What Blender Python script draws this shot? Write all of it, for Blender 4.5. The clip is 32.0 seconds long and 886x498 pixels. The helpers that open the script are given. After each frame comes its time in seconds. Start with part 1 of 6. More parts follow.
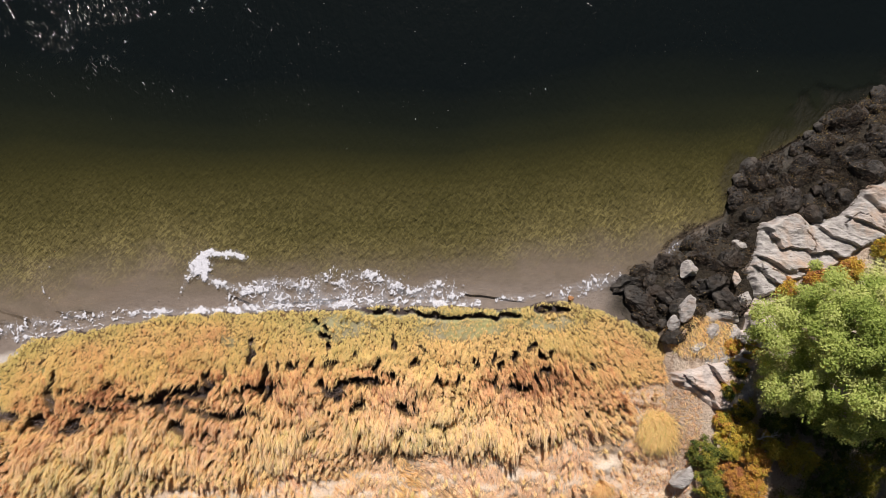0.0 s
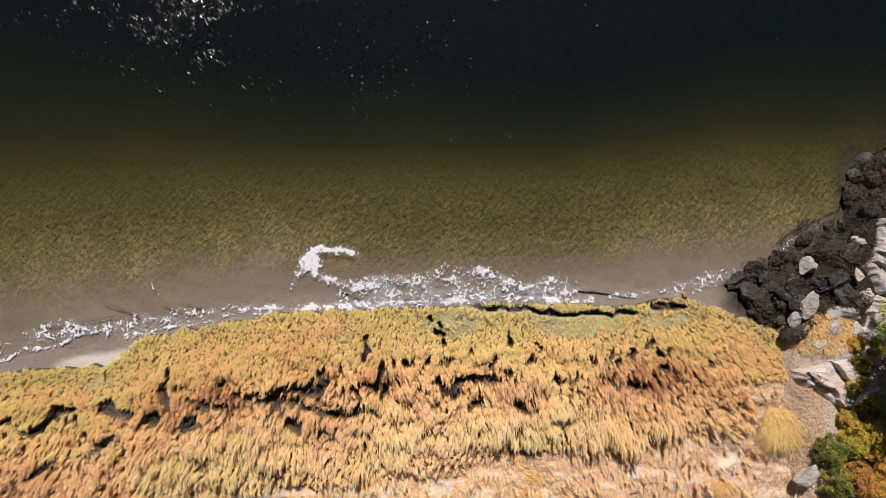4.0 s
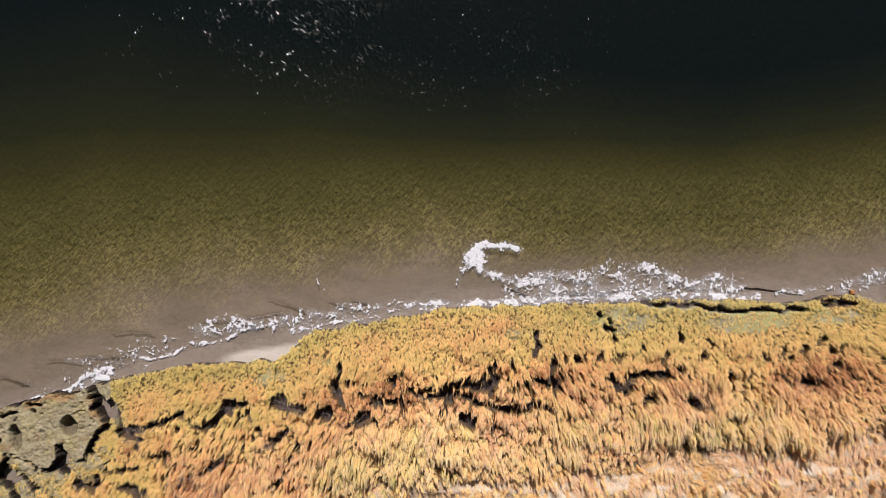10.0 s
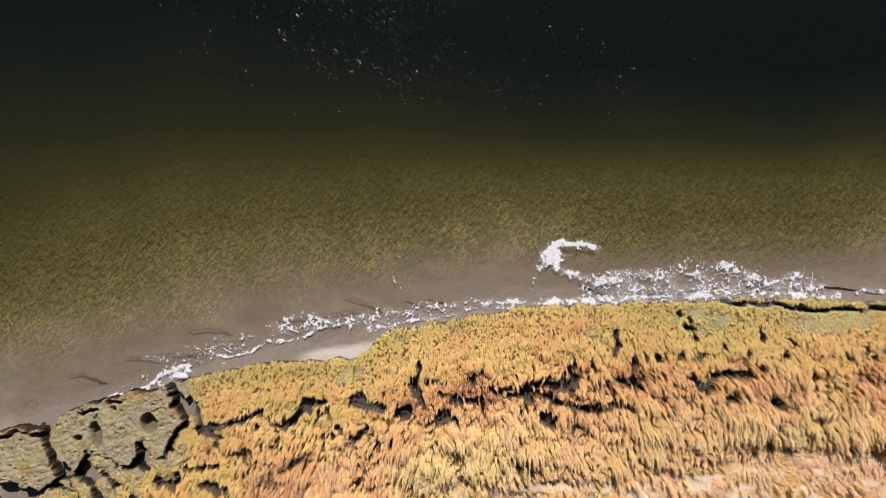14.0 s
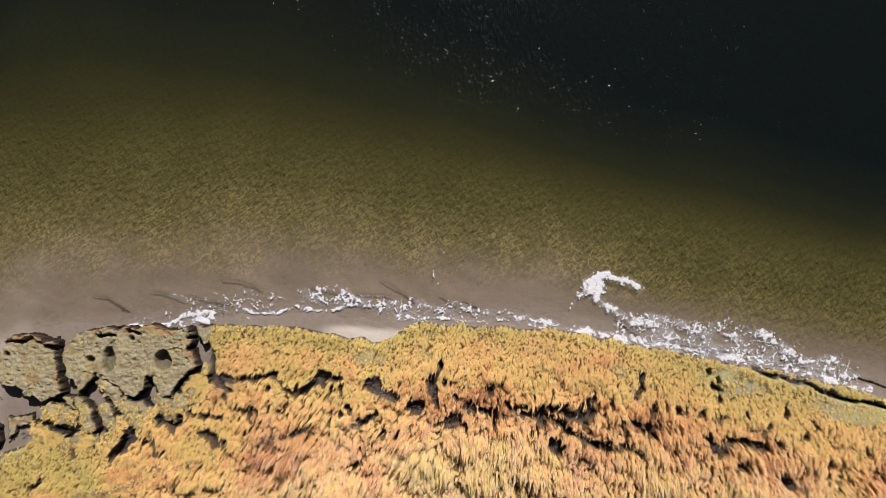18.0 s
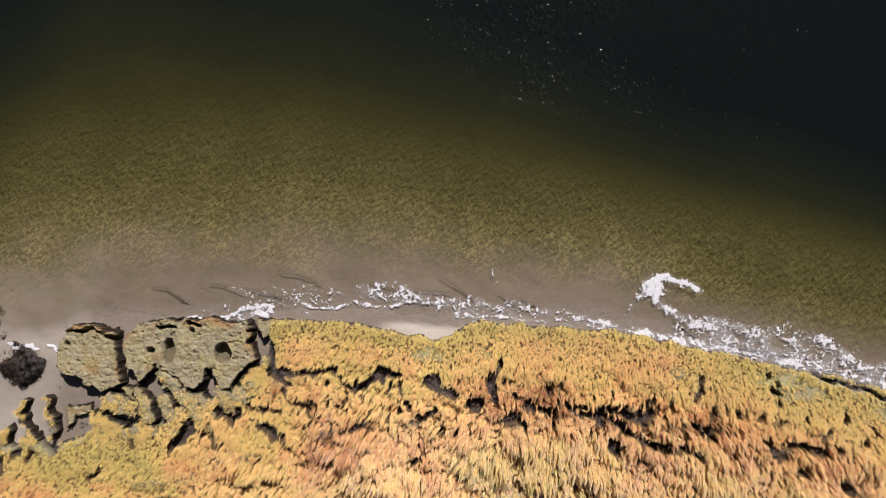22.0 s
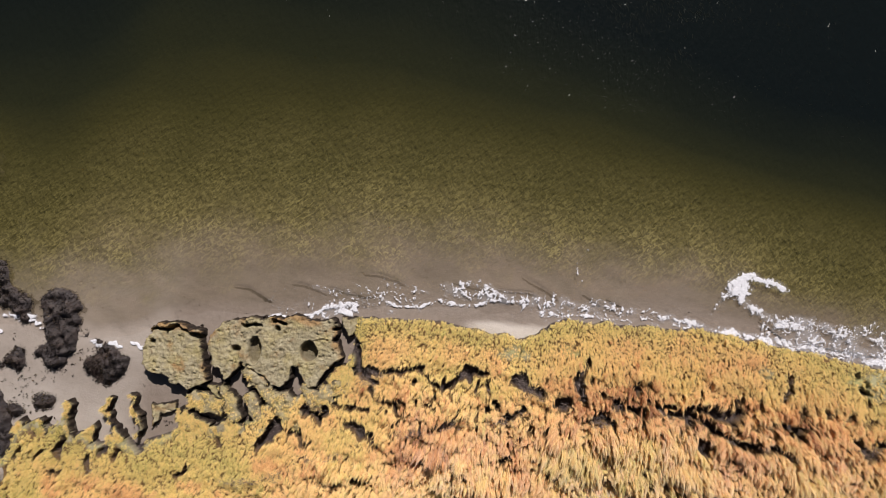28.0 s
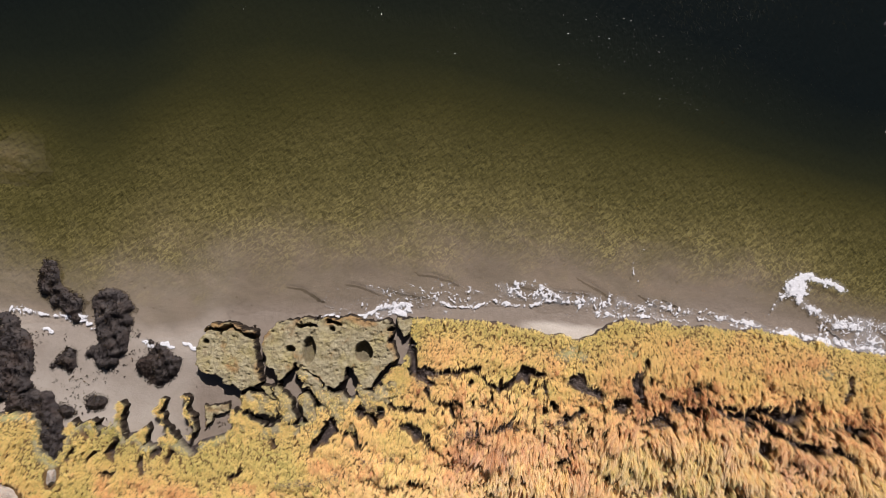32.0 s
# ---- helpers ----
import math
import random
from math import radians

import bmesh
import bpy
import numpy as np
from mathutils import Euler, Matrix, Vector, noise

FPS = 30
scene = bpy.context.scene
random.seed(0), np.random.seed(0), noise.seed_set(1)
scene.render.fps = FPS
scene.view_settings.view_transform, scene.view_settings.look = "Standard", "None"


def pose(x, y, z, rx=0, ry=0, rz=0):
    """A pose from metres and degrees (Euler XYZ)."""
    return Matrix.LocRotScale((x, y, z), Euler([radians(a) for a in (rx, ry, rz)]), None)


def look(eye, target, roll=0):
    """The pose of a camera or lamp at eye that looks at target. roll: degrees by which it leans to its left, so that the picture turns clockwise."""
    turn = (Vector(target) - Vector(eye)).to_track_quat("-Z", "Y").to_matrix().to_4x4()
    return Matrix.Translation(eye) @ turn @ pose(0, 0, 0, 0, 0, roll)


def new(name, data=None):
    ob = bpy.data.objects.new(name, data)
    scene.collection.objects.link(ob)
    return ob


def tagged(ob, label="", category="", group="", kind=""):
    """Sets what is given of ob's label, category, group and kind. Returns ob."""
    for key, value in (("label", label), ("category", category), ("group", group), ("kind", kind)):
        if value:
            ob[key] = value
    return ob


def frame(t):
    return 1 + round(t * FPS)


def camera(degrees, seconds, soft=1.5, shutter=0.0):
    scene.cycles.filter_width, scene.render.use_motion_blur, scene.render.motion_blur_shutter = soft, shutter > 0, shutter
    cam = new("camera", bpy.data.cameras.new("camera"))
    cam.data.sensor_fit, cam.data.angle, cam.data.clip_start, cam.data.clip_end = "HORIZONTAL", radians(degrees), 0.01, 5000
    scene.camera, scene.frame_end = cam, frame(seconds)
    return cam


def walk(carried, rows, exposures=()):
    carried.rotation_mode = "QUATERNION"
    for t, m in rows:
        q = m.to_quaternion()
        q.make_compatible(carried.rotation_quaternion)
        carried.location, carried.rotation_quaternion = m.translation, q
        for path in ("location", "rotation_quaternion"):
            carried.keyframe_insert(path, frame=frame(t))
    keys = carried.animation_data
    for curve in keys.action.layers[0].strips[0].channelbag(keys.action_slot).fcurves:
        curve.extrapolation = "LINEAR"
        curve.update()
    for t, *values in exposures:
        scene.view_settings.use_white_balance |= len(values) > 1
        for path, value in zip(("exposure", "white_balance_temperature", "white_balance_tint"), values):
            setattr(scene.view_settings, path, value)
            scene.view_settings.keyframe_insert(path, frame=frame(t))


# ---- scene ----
cam = camera(74.0, 32.0, soft=0.6)
PATH = [
    (0.0, pose(0.000, 0.000, 22.232, 4.696, 0.062, -0.000)),
    (1.0, pose(-0.716, -0.003, 22.160, 4.599, 0.112, -0.029)),
    (2.0, pose(-1.770, -0.000, 22.115, 4.502, 0.164, -0.003)),
    (3.0, pose(-2.964, -0.001, 22.065, 4.437, 0.170, 0.025)),
    (3.5, pose(-3.564, -0.006, 22.050, 4.416, 0.161, 0.026)),
    (4.0, pose(-4.168, -0.014, 22.032, 4.400, 0.153, 0.025)),
    (5.0, pose(-5.374, -0.040, 21.993, 4.386, 0.134, 0.037)),
    (5.5, pose(-5.958, -0.052, 21.985, 4.383, 0.127, 0.068)),
    (6.0, pose(-6.530, -0.063, 21.985, 4.381, 0.125, 0.115)),
    (7.0, pose(-7.587, -0.096, 21.999, 4.384, 0.114, 0.143)),
    (8.0, pose(-8.551, -0.126, 22.020, 4.378, 0.142, 0.173)),
    (9.0, pose(-9.427, -0.155, 22.020, 4.365, 0.247, 0.170)),
    (10.0, pose(-10.248, -0.170, 22.021, 4.363, 0.379, 0.224)),
    (11.0, pose(-10.980, -0.195, 22.019, 4.370, 0.500, 0.206)),
    (12.0, pose(-11.676, -0.206, 22.021, 4.357, 0.663, 0.244)),
    (13.0, pose(-12.306, -0.206, 22.000, 4.323, 0.830, 0.297)),
    (14.0, pose(-12.896, -0.212, 21.988, 4.293, 0.920, 0.338)),
    (14.5, pose(-13.169, -0.221, 21.975, 4.285, 0.921, 0.362)),
    (15.0, pose(-13.418, -0.226, 21.976, 4.280, 0.904, 0.640)),
    (16.0, pose(-13.810, -0.224, 21.996, 4.280, 0.797, 2.731)),
    (16.5, pose(-13.957, -0.231, 21.969, 4.287, 0.711, 4.943)),
    (17.0, pose(-14.085, -0.243, 21.916, 4.297, 0.609, 7.761)),
    (17.5, pose(-14.251, -0.271, 21.857, 4.312, 0.511, 10.548)),
    (18.0, pose(-14.413, -0.313, 21.820, 4.328, 0.428, 13.084)),
    (18.5, pose(-14.632, -0.392, 21.818, 4.345, 0.375, 14.208)),
    (19.0, pose(-14.906, -0.473, 21.797, 4.362, 0.355, 14.238)),
    (20.0, pose(-15.415, -0.624, 21.811, 4.396, 0.425, 14.240)),
    (21.0, pose(-15.910, -0.755, 21.827, 4.417, 0.539, 14.269)),
    (22.0, pose(-16.440, -0.906, 21.849, 4.409, 0.584, 14.272)),
    (23.0, pose(-16.968, -1.047, 21.876, 4.376, 0.596, 14.287)),
    (24.0, pose(-17.487, -1.181, 21.882, 4.341, 0.616, 14.340)),
    (25.0, pose(-17.977, -1.307, 21.882, 4.307, 0.600, 14.346)),
    (25.5, pose(-18.211, -1.369, 21.881, 4.291, 0.587, 14.366)),
    (26.0, pose(-18.453, -1.428, 21.876, 4.277, 0.579, 14.397)),
    (27.0, pose(-18.961, -1.539, 21.848, 4.254, 0.583, 14.471)),
    (27.5, pose(-19.214, -1.599, 21.824, 4.245, 0.592, 14.482)),
    (28.0, pose(-19.464, -1.663, 21.796, 4.237, 0.604, 14.473)),
    (29.0, pose(-19.973, -1.755, 21.710, 4.231, 0.629, 14.461)),
    (30.0, pose(-20.433, -1.877, 21.650, 4.252, 0.679, 14.482)),
    (31.0, pose(-20.899, -2.038, 21.647, 4.285, 0.693, 14.513)),
    (32.0, pose(-21.382, -2.186, 21.630, 4.323, 0.643, 14.470)),
]

walk(cam, PATH)

# ---- light: clear sky, one high sun over the open water (+y) ----
SUN_UP = 47.0
world = bpy.data.worlds.new("clear_sky")
scene.world = world
world.use_nodes = True
sky = world.node_tree.nodes.new("ShaderNodeTexSky")
sky.sky_type, sky.sun_disc = "NISHITA", False
sky.sun_elevation, sky.sun_rotation = radians(SUN_UP), 0.0
back = world.node_tree.nodes["Background"]
back.inputs["Strength"].default_value = 0.024
world.node_tree.links.new(sky.outputs["Color"], back.inputs["Color"])
sun = new("sun", bpy.data.lights.new("sun", "SUN"))
sun.data.energy, sun.data.angle, sun.data.color = 5.2, radians(0.55), (1.0, 0.945, 0.89)
sun.matrix_world = look((0, 100 * math.cos(radians(SUN_UP)), 100 * math.sin(radians(SUN_UP))), (0, 0, 0))
scene.view_settings.exposure = 0.0

# ---- tools ----
rng = np.random.default_rng(7)


def smooth(a, b, v):
    u = np.clip((v - a) / (b - a), 0.0, 1.0)
    return u * u * (3 - 2 * u)


LATTICE = np.random.default_rng(3).random((256, 256))


def value_noise(x, y, scale, octaves=3, seed=0):
    """Smooth noise from 0 to 1 whose features are about scale metres wide."""
    total, amp, norm = 0.0, 1.0, 0.0
    for k in range(octaves):
        u = np.asarray(x, float) / scale * 2**k + 17.3 * (seed + 1) + 5.1 * k
        v = np.asarray(y, float) / scale * 2**k + 9.7 * (seed + 1) + 3.3 * k
        i, j = np.floor(u).astype(int), np.floor(v).astype(int)
        a, b = u - i, v - j
        a, b = a * a * (3 - 2 * a), b * b * (3 - 2 * b)
        i0, j0, i1, j1 = i % 256, j % 256, (i + 1) % 256, (j + 1) % 256
        total = total + amp * ((LATTICE[i0, j0] * (1 - a) + LATTICE[i1, j0] * a) * (1 - b) + (LATTICE[i0, j1] * (1 - a) + LATTICE[i1, j1] * a) * b)
        norm, amp = norm + amp, amp * 0.5
    return total / norm


def line_distance(x, y, pts, closed=False):
    """Distance from places to a line through the points."""
    pts = list(pts) + ([pts[0]] if closed else [])
    best = np.full(np.shape(x), 1e9)
    for (ax, ay), (bx, by) in zip(pts[:-1], pts[1:]):
        dx, dy = bx - ax, by - ay
        u = np.clip(((x - ax) * dx + (y - ay) * dy) / (dx * dx + dy * dy + 1e-12), 0, 1)
        best = np.minimum(best, (x - ax - u * dx) ** 2 + (y - ay - u * dy) ** 2)
    return np.sqrt(best)


def inside(x, y, pts):
    odd = np.zeros(np.shape(x), bool)
    for (ax, ay), (bx, by) in zip(pts, list(pts[1:]) + [pts[0]]):
        if ay != by:
            odd ^= ((ay > y) != (by > y)) & (x < (bx - ax) * (y - ay) / (by - ay) + ax)
    return odd


def polygon_depth(x, y, pts):
    """Distance to the outline, positive inside."""
    return np.where(inside(x, y, pts), 1, -1) * line_distance(x, y, pts, True)


def mesh_from(name, verts, faces, material=None, attributes=None, soft=True):
    """A mesh from arrays: verts n x 3, faces m x 3 or m x 4."""
    me = bpy.data.meshes.new(name)
    verts, faces = np.asarray(verts, np.float32), np.asarray(faces, np.int32)
    me.vertices.add(len(verts))
    me.vertices.foreach_set("co", verts.ravel())
    k = faces.shape[1]
    me.loops.add(faces.size)
    me.loops.foreach_set("vertex_index", faces.ravel())
    me.polygons.add(len(faces))
    me.polygons.foreach_set("loop_start", np.arange(0, faces.size, k, dtype=np.int32))
    me.polygons.foreach_set("use_smooth", np.full(len(faces), soft))
    for key, values in (attributes or {}).items():
        me.attributes.new(key, "FLOAT", "POINT").data.foreach_set("value", np.asarray(values, np.float32))
    me.update(calc_edges=True)
    if material:
        me.materials.append(material)
    return me


def part(name, bm, material, parent, label=""):
    """One mesh object under a thing or a part; bm: a bmesh or a mesh."""
    if isinstance(bm, bmesh.types.BMesh):
        me = bpy.data.meshes.new(name)
        bm.to_mesh(me)
        bm.free()
        me.materials.append(material)
    else:
        me = bm
    ob = new(name, me)
    ob.parent = parent
    return tagged(ob, label)


def empty(name, at=(0, 0, 0), turn=0.0):
    ob = new(name)
    ob.empty_display_size = 0.2
    ob.matrix_world = pose(*at, 0, 0, turn)
    return ob


# ---- materials ----
class Shader:
    """A node material with a Principled surface and a short way to add nodes."""

    def __init__(self, name, rough=0.8, specular=0.3):
        self.material = bpy.data.materials.new(name)
        self.material.use_nodes = True
        self.tree = self.material.node_tree
        self.surface = self.tree.nodes["Principled BSDF"]
        self.out = self.tree.nodes["Material Output"]
        self.surface.inputs["Roughness"].default_value = rough
        self.surface.inputs["Specular IOR Level"].default_value = specular

    def add(self, kind, operation="", **inputs):
        node = self.tree.nodes.new("ShaderNode" + kind)
        if operation:
            node.operation = operation
        for key, value in inputs.items():
            self.link(value, node.inputs[key.replace("_", " ")])
        return node

    def link(self, value, socket):
        if isinstance(value, bpy.types.NodeSocket):
            self.tree.links.new(value, socket)
        else:
            socket.default_value = value

    def place(self, stretch=(1, 1, 1), turn=0.0):
        at = self.add("NewGeometry").outputs["Position"]
        m = self.add("Mapping", Vector=at)
        m.inputs["Scale"].default_value = stretch
        m.inputs["Rotation"].default_value = (0, 0, turn)
        return m.outputs["Vector"]

    def noise(self, scale, detail=4.0, rough=0.6, stretch=(1, 1, 1), turn=0.0, bend=0.0):
        return self.add("TexNoise", Vector=self.place(stretch, turn), Scale=scale, Detail=detail, Roughness=rough, Distortion=bend).outputs["Fac"]

    def slant(self, scale, angle, long, detail=3.0, bend=0.0):
        """Noise drawn out along one heading."""
        m = self.add("Mapping", Vector=self.add("NewGeometry").outputs["Position"])
        m.vector_type = "TEXTURE"
        m.inputs["Rotation"].default_value = (0, 0, angle)
        m.inputs["Scale"].default_value = (long, 1.0, 1.0)
        return self.add("TexNoise", Vector=m.outputs["Vector"], Scale=scale, Detail=detail, Roughness=0.55, Distortion=bend).outputs["Fac"]

    def attribute(self, name):
        node = self.add("Attribute")
        node.attribute_name = name
        return node.outputs["Fac"]

    def ramp(self, fac, *stops):
        node = self.add("ValToRGB", Fac=fac)
        elements = node.color_ramp.elements
        while len(elements) < len(stops):
            elements.new(0.5)
        for element, (at, colour) in zip(elements, stops):
            element.position = at
            element.color = (*colour, 1) if len(colour) == 3 else colour
        return node.outputs["Color"]

    def level(self, fac, a, b, low=0.0, high=1.0):
        node = self.add("MapRange", Value=fac)
        for key, v in (("From Min", a), ("From Max", b), ("To Min", low), ("To Max", high)):
            node.inputs[key].default_value = v
        return node.outputs["Result"]

    def math(self, operation, a, b=0.0):
        node = self.add("Math", operation)
        self.link(a, node.inputs[0])
        self.link(b, node.inputs[1])
        return node.outputs[0]

    def mix(self, fac, a, b, blend="MIX"):
        node = self.add("Mix")
        node.data_type, node.blend_type = "RGBA", blend
        for socket, value in ((node.inputs[0], fac), (node.inputs[6], a), (node.inputs[7], b)):
            if not isinstance(value, bpy.types.NodeSocket) and socket.type == "RGBA":
                value = (*value, 1)
            self.link(value, socket)
        return node.outputs[2]

    def colour(self, value):
        if not isinstance(value, bpy.types.NodeSocket):
            value = (*value, 1)
        self.link(value, self.surface.inputs["Base Color"])
        return self

    def bump(self, height, strength, distance):
        node = self.add("Bump", Height=height, Strength=strength, Distance=distance)
        self.link(node.outputs["Normal"], self.surface.inputs["Normal"])
        return node.outputs["Normal"]


def make_seabed():
    s = Shader("sand_and_seabed", 0.85, 0.25)
    deep, land = s.attribute("deep"), s.attribute("land")
    sand = s.mix(s.noise(1.3, 5), (0.40, 0.348, 0.312), (0.54, 0.485, 0.445))
    sand = s.mix(s.level(s.noise(26, 3), 0.5, 0.75), sand, (0.30, 0.25, 0.205))
    sand = s.mix(s.level(s.noise(0.8, 5, 0.65, (0.6, 1.3, 1), 0.2), 0.42, 0.66, 0.0, 0.6), sand, (0.60, 0.535, 0.50))
    wet = s.level(s.attribute("wet"), 0.0, 1.0)
    sand = s.mix(wet, sand, s.mix(s.noise(5, 6, 0.7), (0.15, 0.118, 0.10), (0.28, 0.225, 0.19)))
    tangle = s.ramp(s.noise(14, 6, 0.7), (0.35, (0.010, 0.008, 0.006)), (0.65, (0.055, 0.042, 0.028)))
    weed = s.ramp(s.noise(1.1, 6, 0.62, (1.0, 0.55, 1), 0.35, 0.6), (0.30, (0.050, 0.046, 0.008)), (0.55, (0.105, 0.092, 0.018)), (0.75, (0.18, 0.155, 0.045)))
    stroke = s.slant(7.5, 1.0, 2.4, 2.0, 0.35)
    # dark weed mottling, then a bright net of light painted into the bed colour
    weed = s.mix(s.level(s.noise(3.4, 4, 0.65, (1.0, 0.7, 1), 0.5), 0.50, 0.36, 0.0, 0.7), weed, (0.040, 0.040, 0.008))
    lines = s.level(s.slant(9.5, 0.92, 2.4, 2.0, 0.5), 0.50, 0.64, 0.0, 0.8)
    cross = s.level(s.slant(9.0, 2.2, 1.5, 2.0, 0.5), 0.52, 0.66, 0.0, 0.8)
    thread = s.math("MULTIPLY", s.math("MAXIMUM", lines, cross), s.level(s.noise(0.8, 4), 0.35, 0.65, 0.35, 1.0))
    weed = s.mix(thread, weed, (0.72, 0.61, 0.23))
    ragged = s.math("ADD", deep, s.level(s.noise(0.5, 5), 0.2, 0.8, -0.16, 0.16))
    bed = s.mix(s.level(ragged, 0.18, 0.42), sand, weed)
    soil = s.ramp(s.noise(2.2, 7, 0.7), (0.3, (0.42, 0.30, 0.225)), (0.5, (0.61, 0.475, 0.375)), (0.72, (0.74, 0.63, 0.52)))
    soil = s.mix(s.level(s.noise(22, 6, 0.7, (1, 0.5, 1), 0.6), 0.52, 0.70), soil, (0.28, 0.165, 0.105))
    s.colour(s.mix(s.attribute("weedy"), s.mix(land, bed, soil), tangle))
    under = s.level(deep, 0.15, 0.4)
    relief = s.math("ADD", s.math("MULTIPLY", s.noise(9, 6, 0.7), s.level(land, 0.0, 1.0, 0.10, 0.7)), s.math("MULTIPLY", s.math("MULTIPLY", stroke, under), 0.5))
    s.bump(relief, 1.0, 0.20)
    s.link(s.level(wet, 0, 1, 0.9, 0.55), s.surface.inputs["Roughness"])
    return s.material


def make_water():
    """Turbid water: a murky body that hides the bed with depth, under a clear glossy skin."""
    s = Shader("sea_water", 0.6, 0.0)
    deep = s.attribute("deep")
    far = s.level(deep, 0.0, 1.8)
    murk = s.ramp(far, (0.0, (0.35, 0.278, 0.222)), (0.10, (0.265, 0.204, 0.150)), (0.20, (0.150, 0.119, 0.053)), (0.31, (0.078, 0.066, 0.023)), (0.45, (0.048, 0.043, 0.014)), (0.60, (0.019, 0.020, 0.0095)), (0.74, (0.0095, 0.0115, 0.0078)), (0.95, (0.0046, 0.0066, 0.0068)))
    cloudy = s.math("MULTIPLY", s.level(s.noise(0.5, 5, 0.6, (1, 0.5, 1), 0.3), 0.35, 0.7, 0.0, 0.5), s.level(deep, 0.9, 0.3))
    stirred = s.math("MULTIPLY", s.level(s.noise(0.75, 6, 0.65, (0.55, 1.5, 1), 0.35, 0.8), 0.42, 0.68, 0.0, 0.75), s.level(deep, 0.45, 0.12))
    silt = s.math("MULTIPLY", s.level(s.noise(0.55, 5, 0.6, (0.5, 1.2, 1), -0.3, 1.4), 0.48, 0.68, 0.0, 0.6), s.level(deep, 0.42, 0.15))
    s.colour(s.mix(silt, s.mix(stirred, s.mix(cloudy, murk, (0.13, 0.105, 0.04)), (0.17, 0.13, 0.088)), (0.31, 0.228, 0.165)))
    s.link(s.math("MULTIPLY", s.math("MULTIPLY", s.level(deep, 0.0, 1.25, 0.38, 1.0), s.level(deep, 0.0, 0.07, 0.12, 1.0)), s.level(s.attribute("weedy"), 0.0, 1.0, 1.0, 0.6)), s.surface.inputs["Alpha"])
    strokes = s.math("ADD", s.slant(5.4, 0.95, 2.0, 1.0, 0.3), s.slant(6.4, 2.05, 1.6, 1.0, 0.3))
    swell = s.noise(0.9, 3, 0.5, (1, 0.4, 1), 0.5, 0.6)
    net = s.math("MULTIPLY", s.math("MULTIPLY", strokes, s.level(deep, 0.15, 0.40)), s.level(deep, 1.05, 0.6))
    ripples = s.math("ADD", s.math("MULTIPLY", net, 0.60), s.math("ADD", s.math("MULTIPLY", swell, 0.45), s.math("MULTIPLY", s.noise(7, 3, 0.5, (1, 0.5, 1), 0.6), 0.25)))
    s.bump(ripples, 1.0, 0.16)
    skin = s.add("Bump", Height=s.math("ADD", s.noise(2.2, 2, 0.5, (1, 0.5, 1), 0.5, 0.8), s.math("MULTIPLY", s.noise(5.5, 1, 0.5), 0.30)), Strength=0.5, Distance=0.075)
    gloss = s.add("BsdfGlossy", Roughness=0.04, Normal=skin.outputs["Normal"])
    edge = s.add("Fresnel", IOR=1.33, Normal=skin.outputs["Normal"])
    both = s.add("MixShader", Fac=edge.outputs[0])
    s.link(s.surface.outputs[0], both.inputs[1])
    s.link(gloss.outputs[0], both.inputs[2])
    s.link(both.outputs[0], s.out.inputs["Surface"])
    return s.material


def make_foam():
    s = Shader("sea_foam", 0.7, 0.3)
    s.link(s.level(s.math("MULTIPLY", s.attribute("cover"), s.level(s.noise(30, 3, 0.6), 0.25, 0.6, 0.72, 1.0)), 0.0, 0.9, 0.0, 0.97), s.surface.inputs["Alpha"])
    s.colour(s.mix(s.noise(14, 4), (0.58, 0.56, 0.62), (0.80, 0.79, 0.84)))
    s.bump(s.noise(34, 4), 0.6, 0.02)
    return s.material


def make_bank():
    s = Shader("peat_and_mud", 0.9, 0.2)
    mud = s.ramp(s.noise(6, 6, 0.7), (0.3, (0.028, 0.021, 0.020)), (0.7, (0.115, 0.088, 0.084)))
    mat_ = s.ramp(s.noise(3.0, 6, 0.7), (0.28, (0.27, 0.235, 0.145)), (0.55, (0.42, 0.375, 0.25)), (0.75, (0.52, 0.46, 0.33)))
    mat_ = s.mix(s.level(s.noise(0.9, 4), 0.46, 0.68, 0.0, 0.7), mat_, (0.52, 0.49, 0.19))
    soil = s.ramp(s.noise(1.6, 7, 0.7), (0.3, (0.55, 0.40, 0.295)), (0.5, (0.71, 0.565, 0.445)), (0.72, (0.82, 0.71, 0.59)))
    soil = s.mix(s.level(s.noise(30, 4, 0.6, (1, 0.4, 1), 0.7), 0.56, 0.7), soil, (0.27, 0.17, 0.10))
    thatch = s.ramp(s.noise(18, 5, 0.7), (0.3, (0.080, 0.045, 0.021)), (0.7, (0.29, 0.178, 0.078)))
    top = s.mix(s.attribute("mat"), thatch, mat_)
    top = s.mix(s.attribute("back"), top, soil)
    s.colour(s.mix(s.attribute("mud"), top, mud))
    s.bump(s.math("ADD", s.noise(14, 6, 0.75), s.math("MULTIPLY", s.noise(40, 3), 0.4)), 0.9, 0.07)
    return s.material


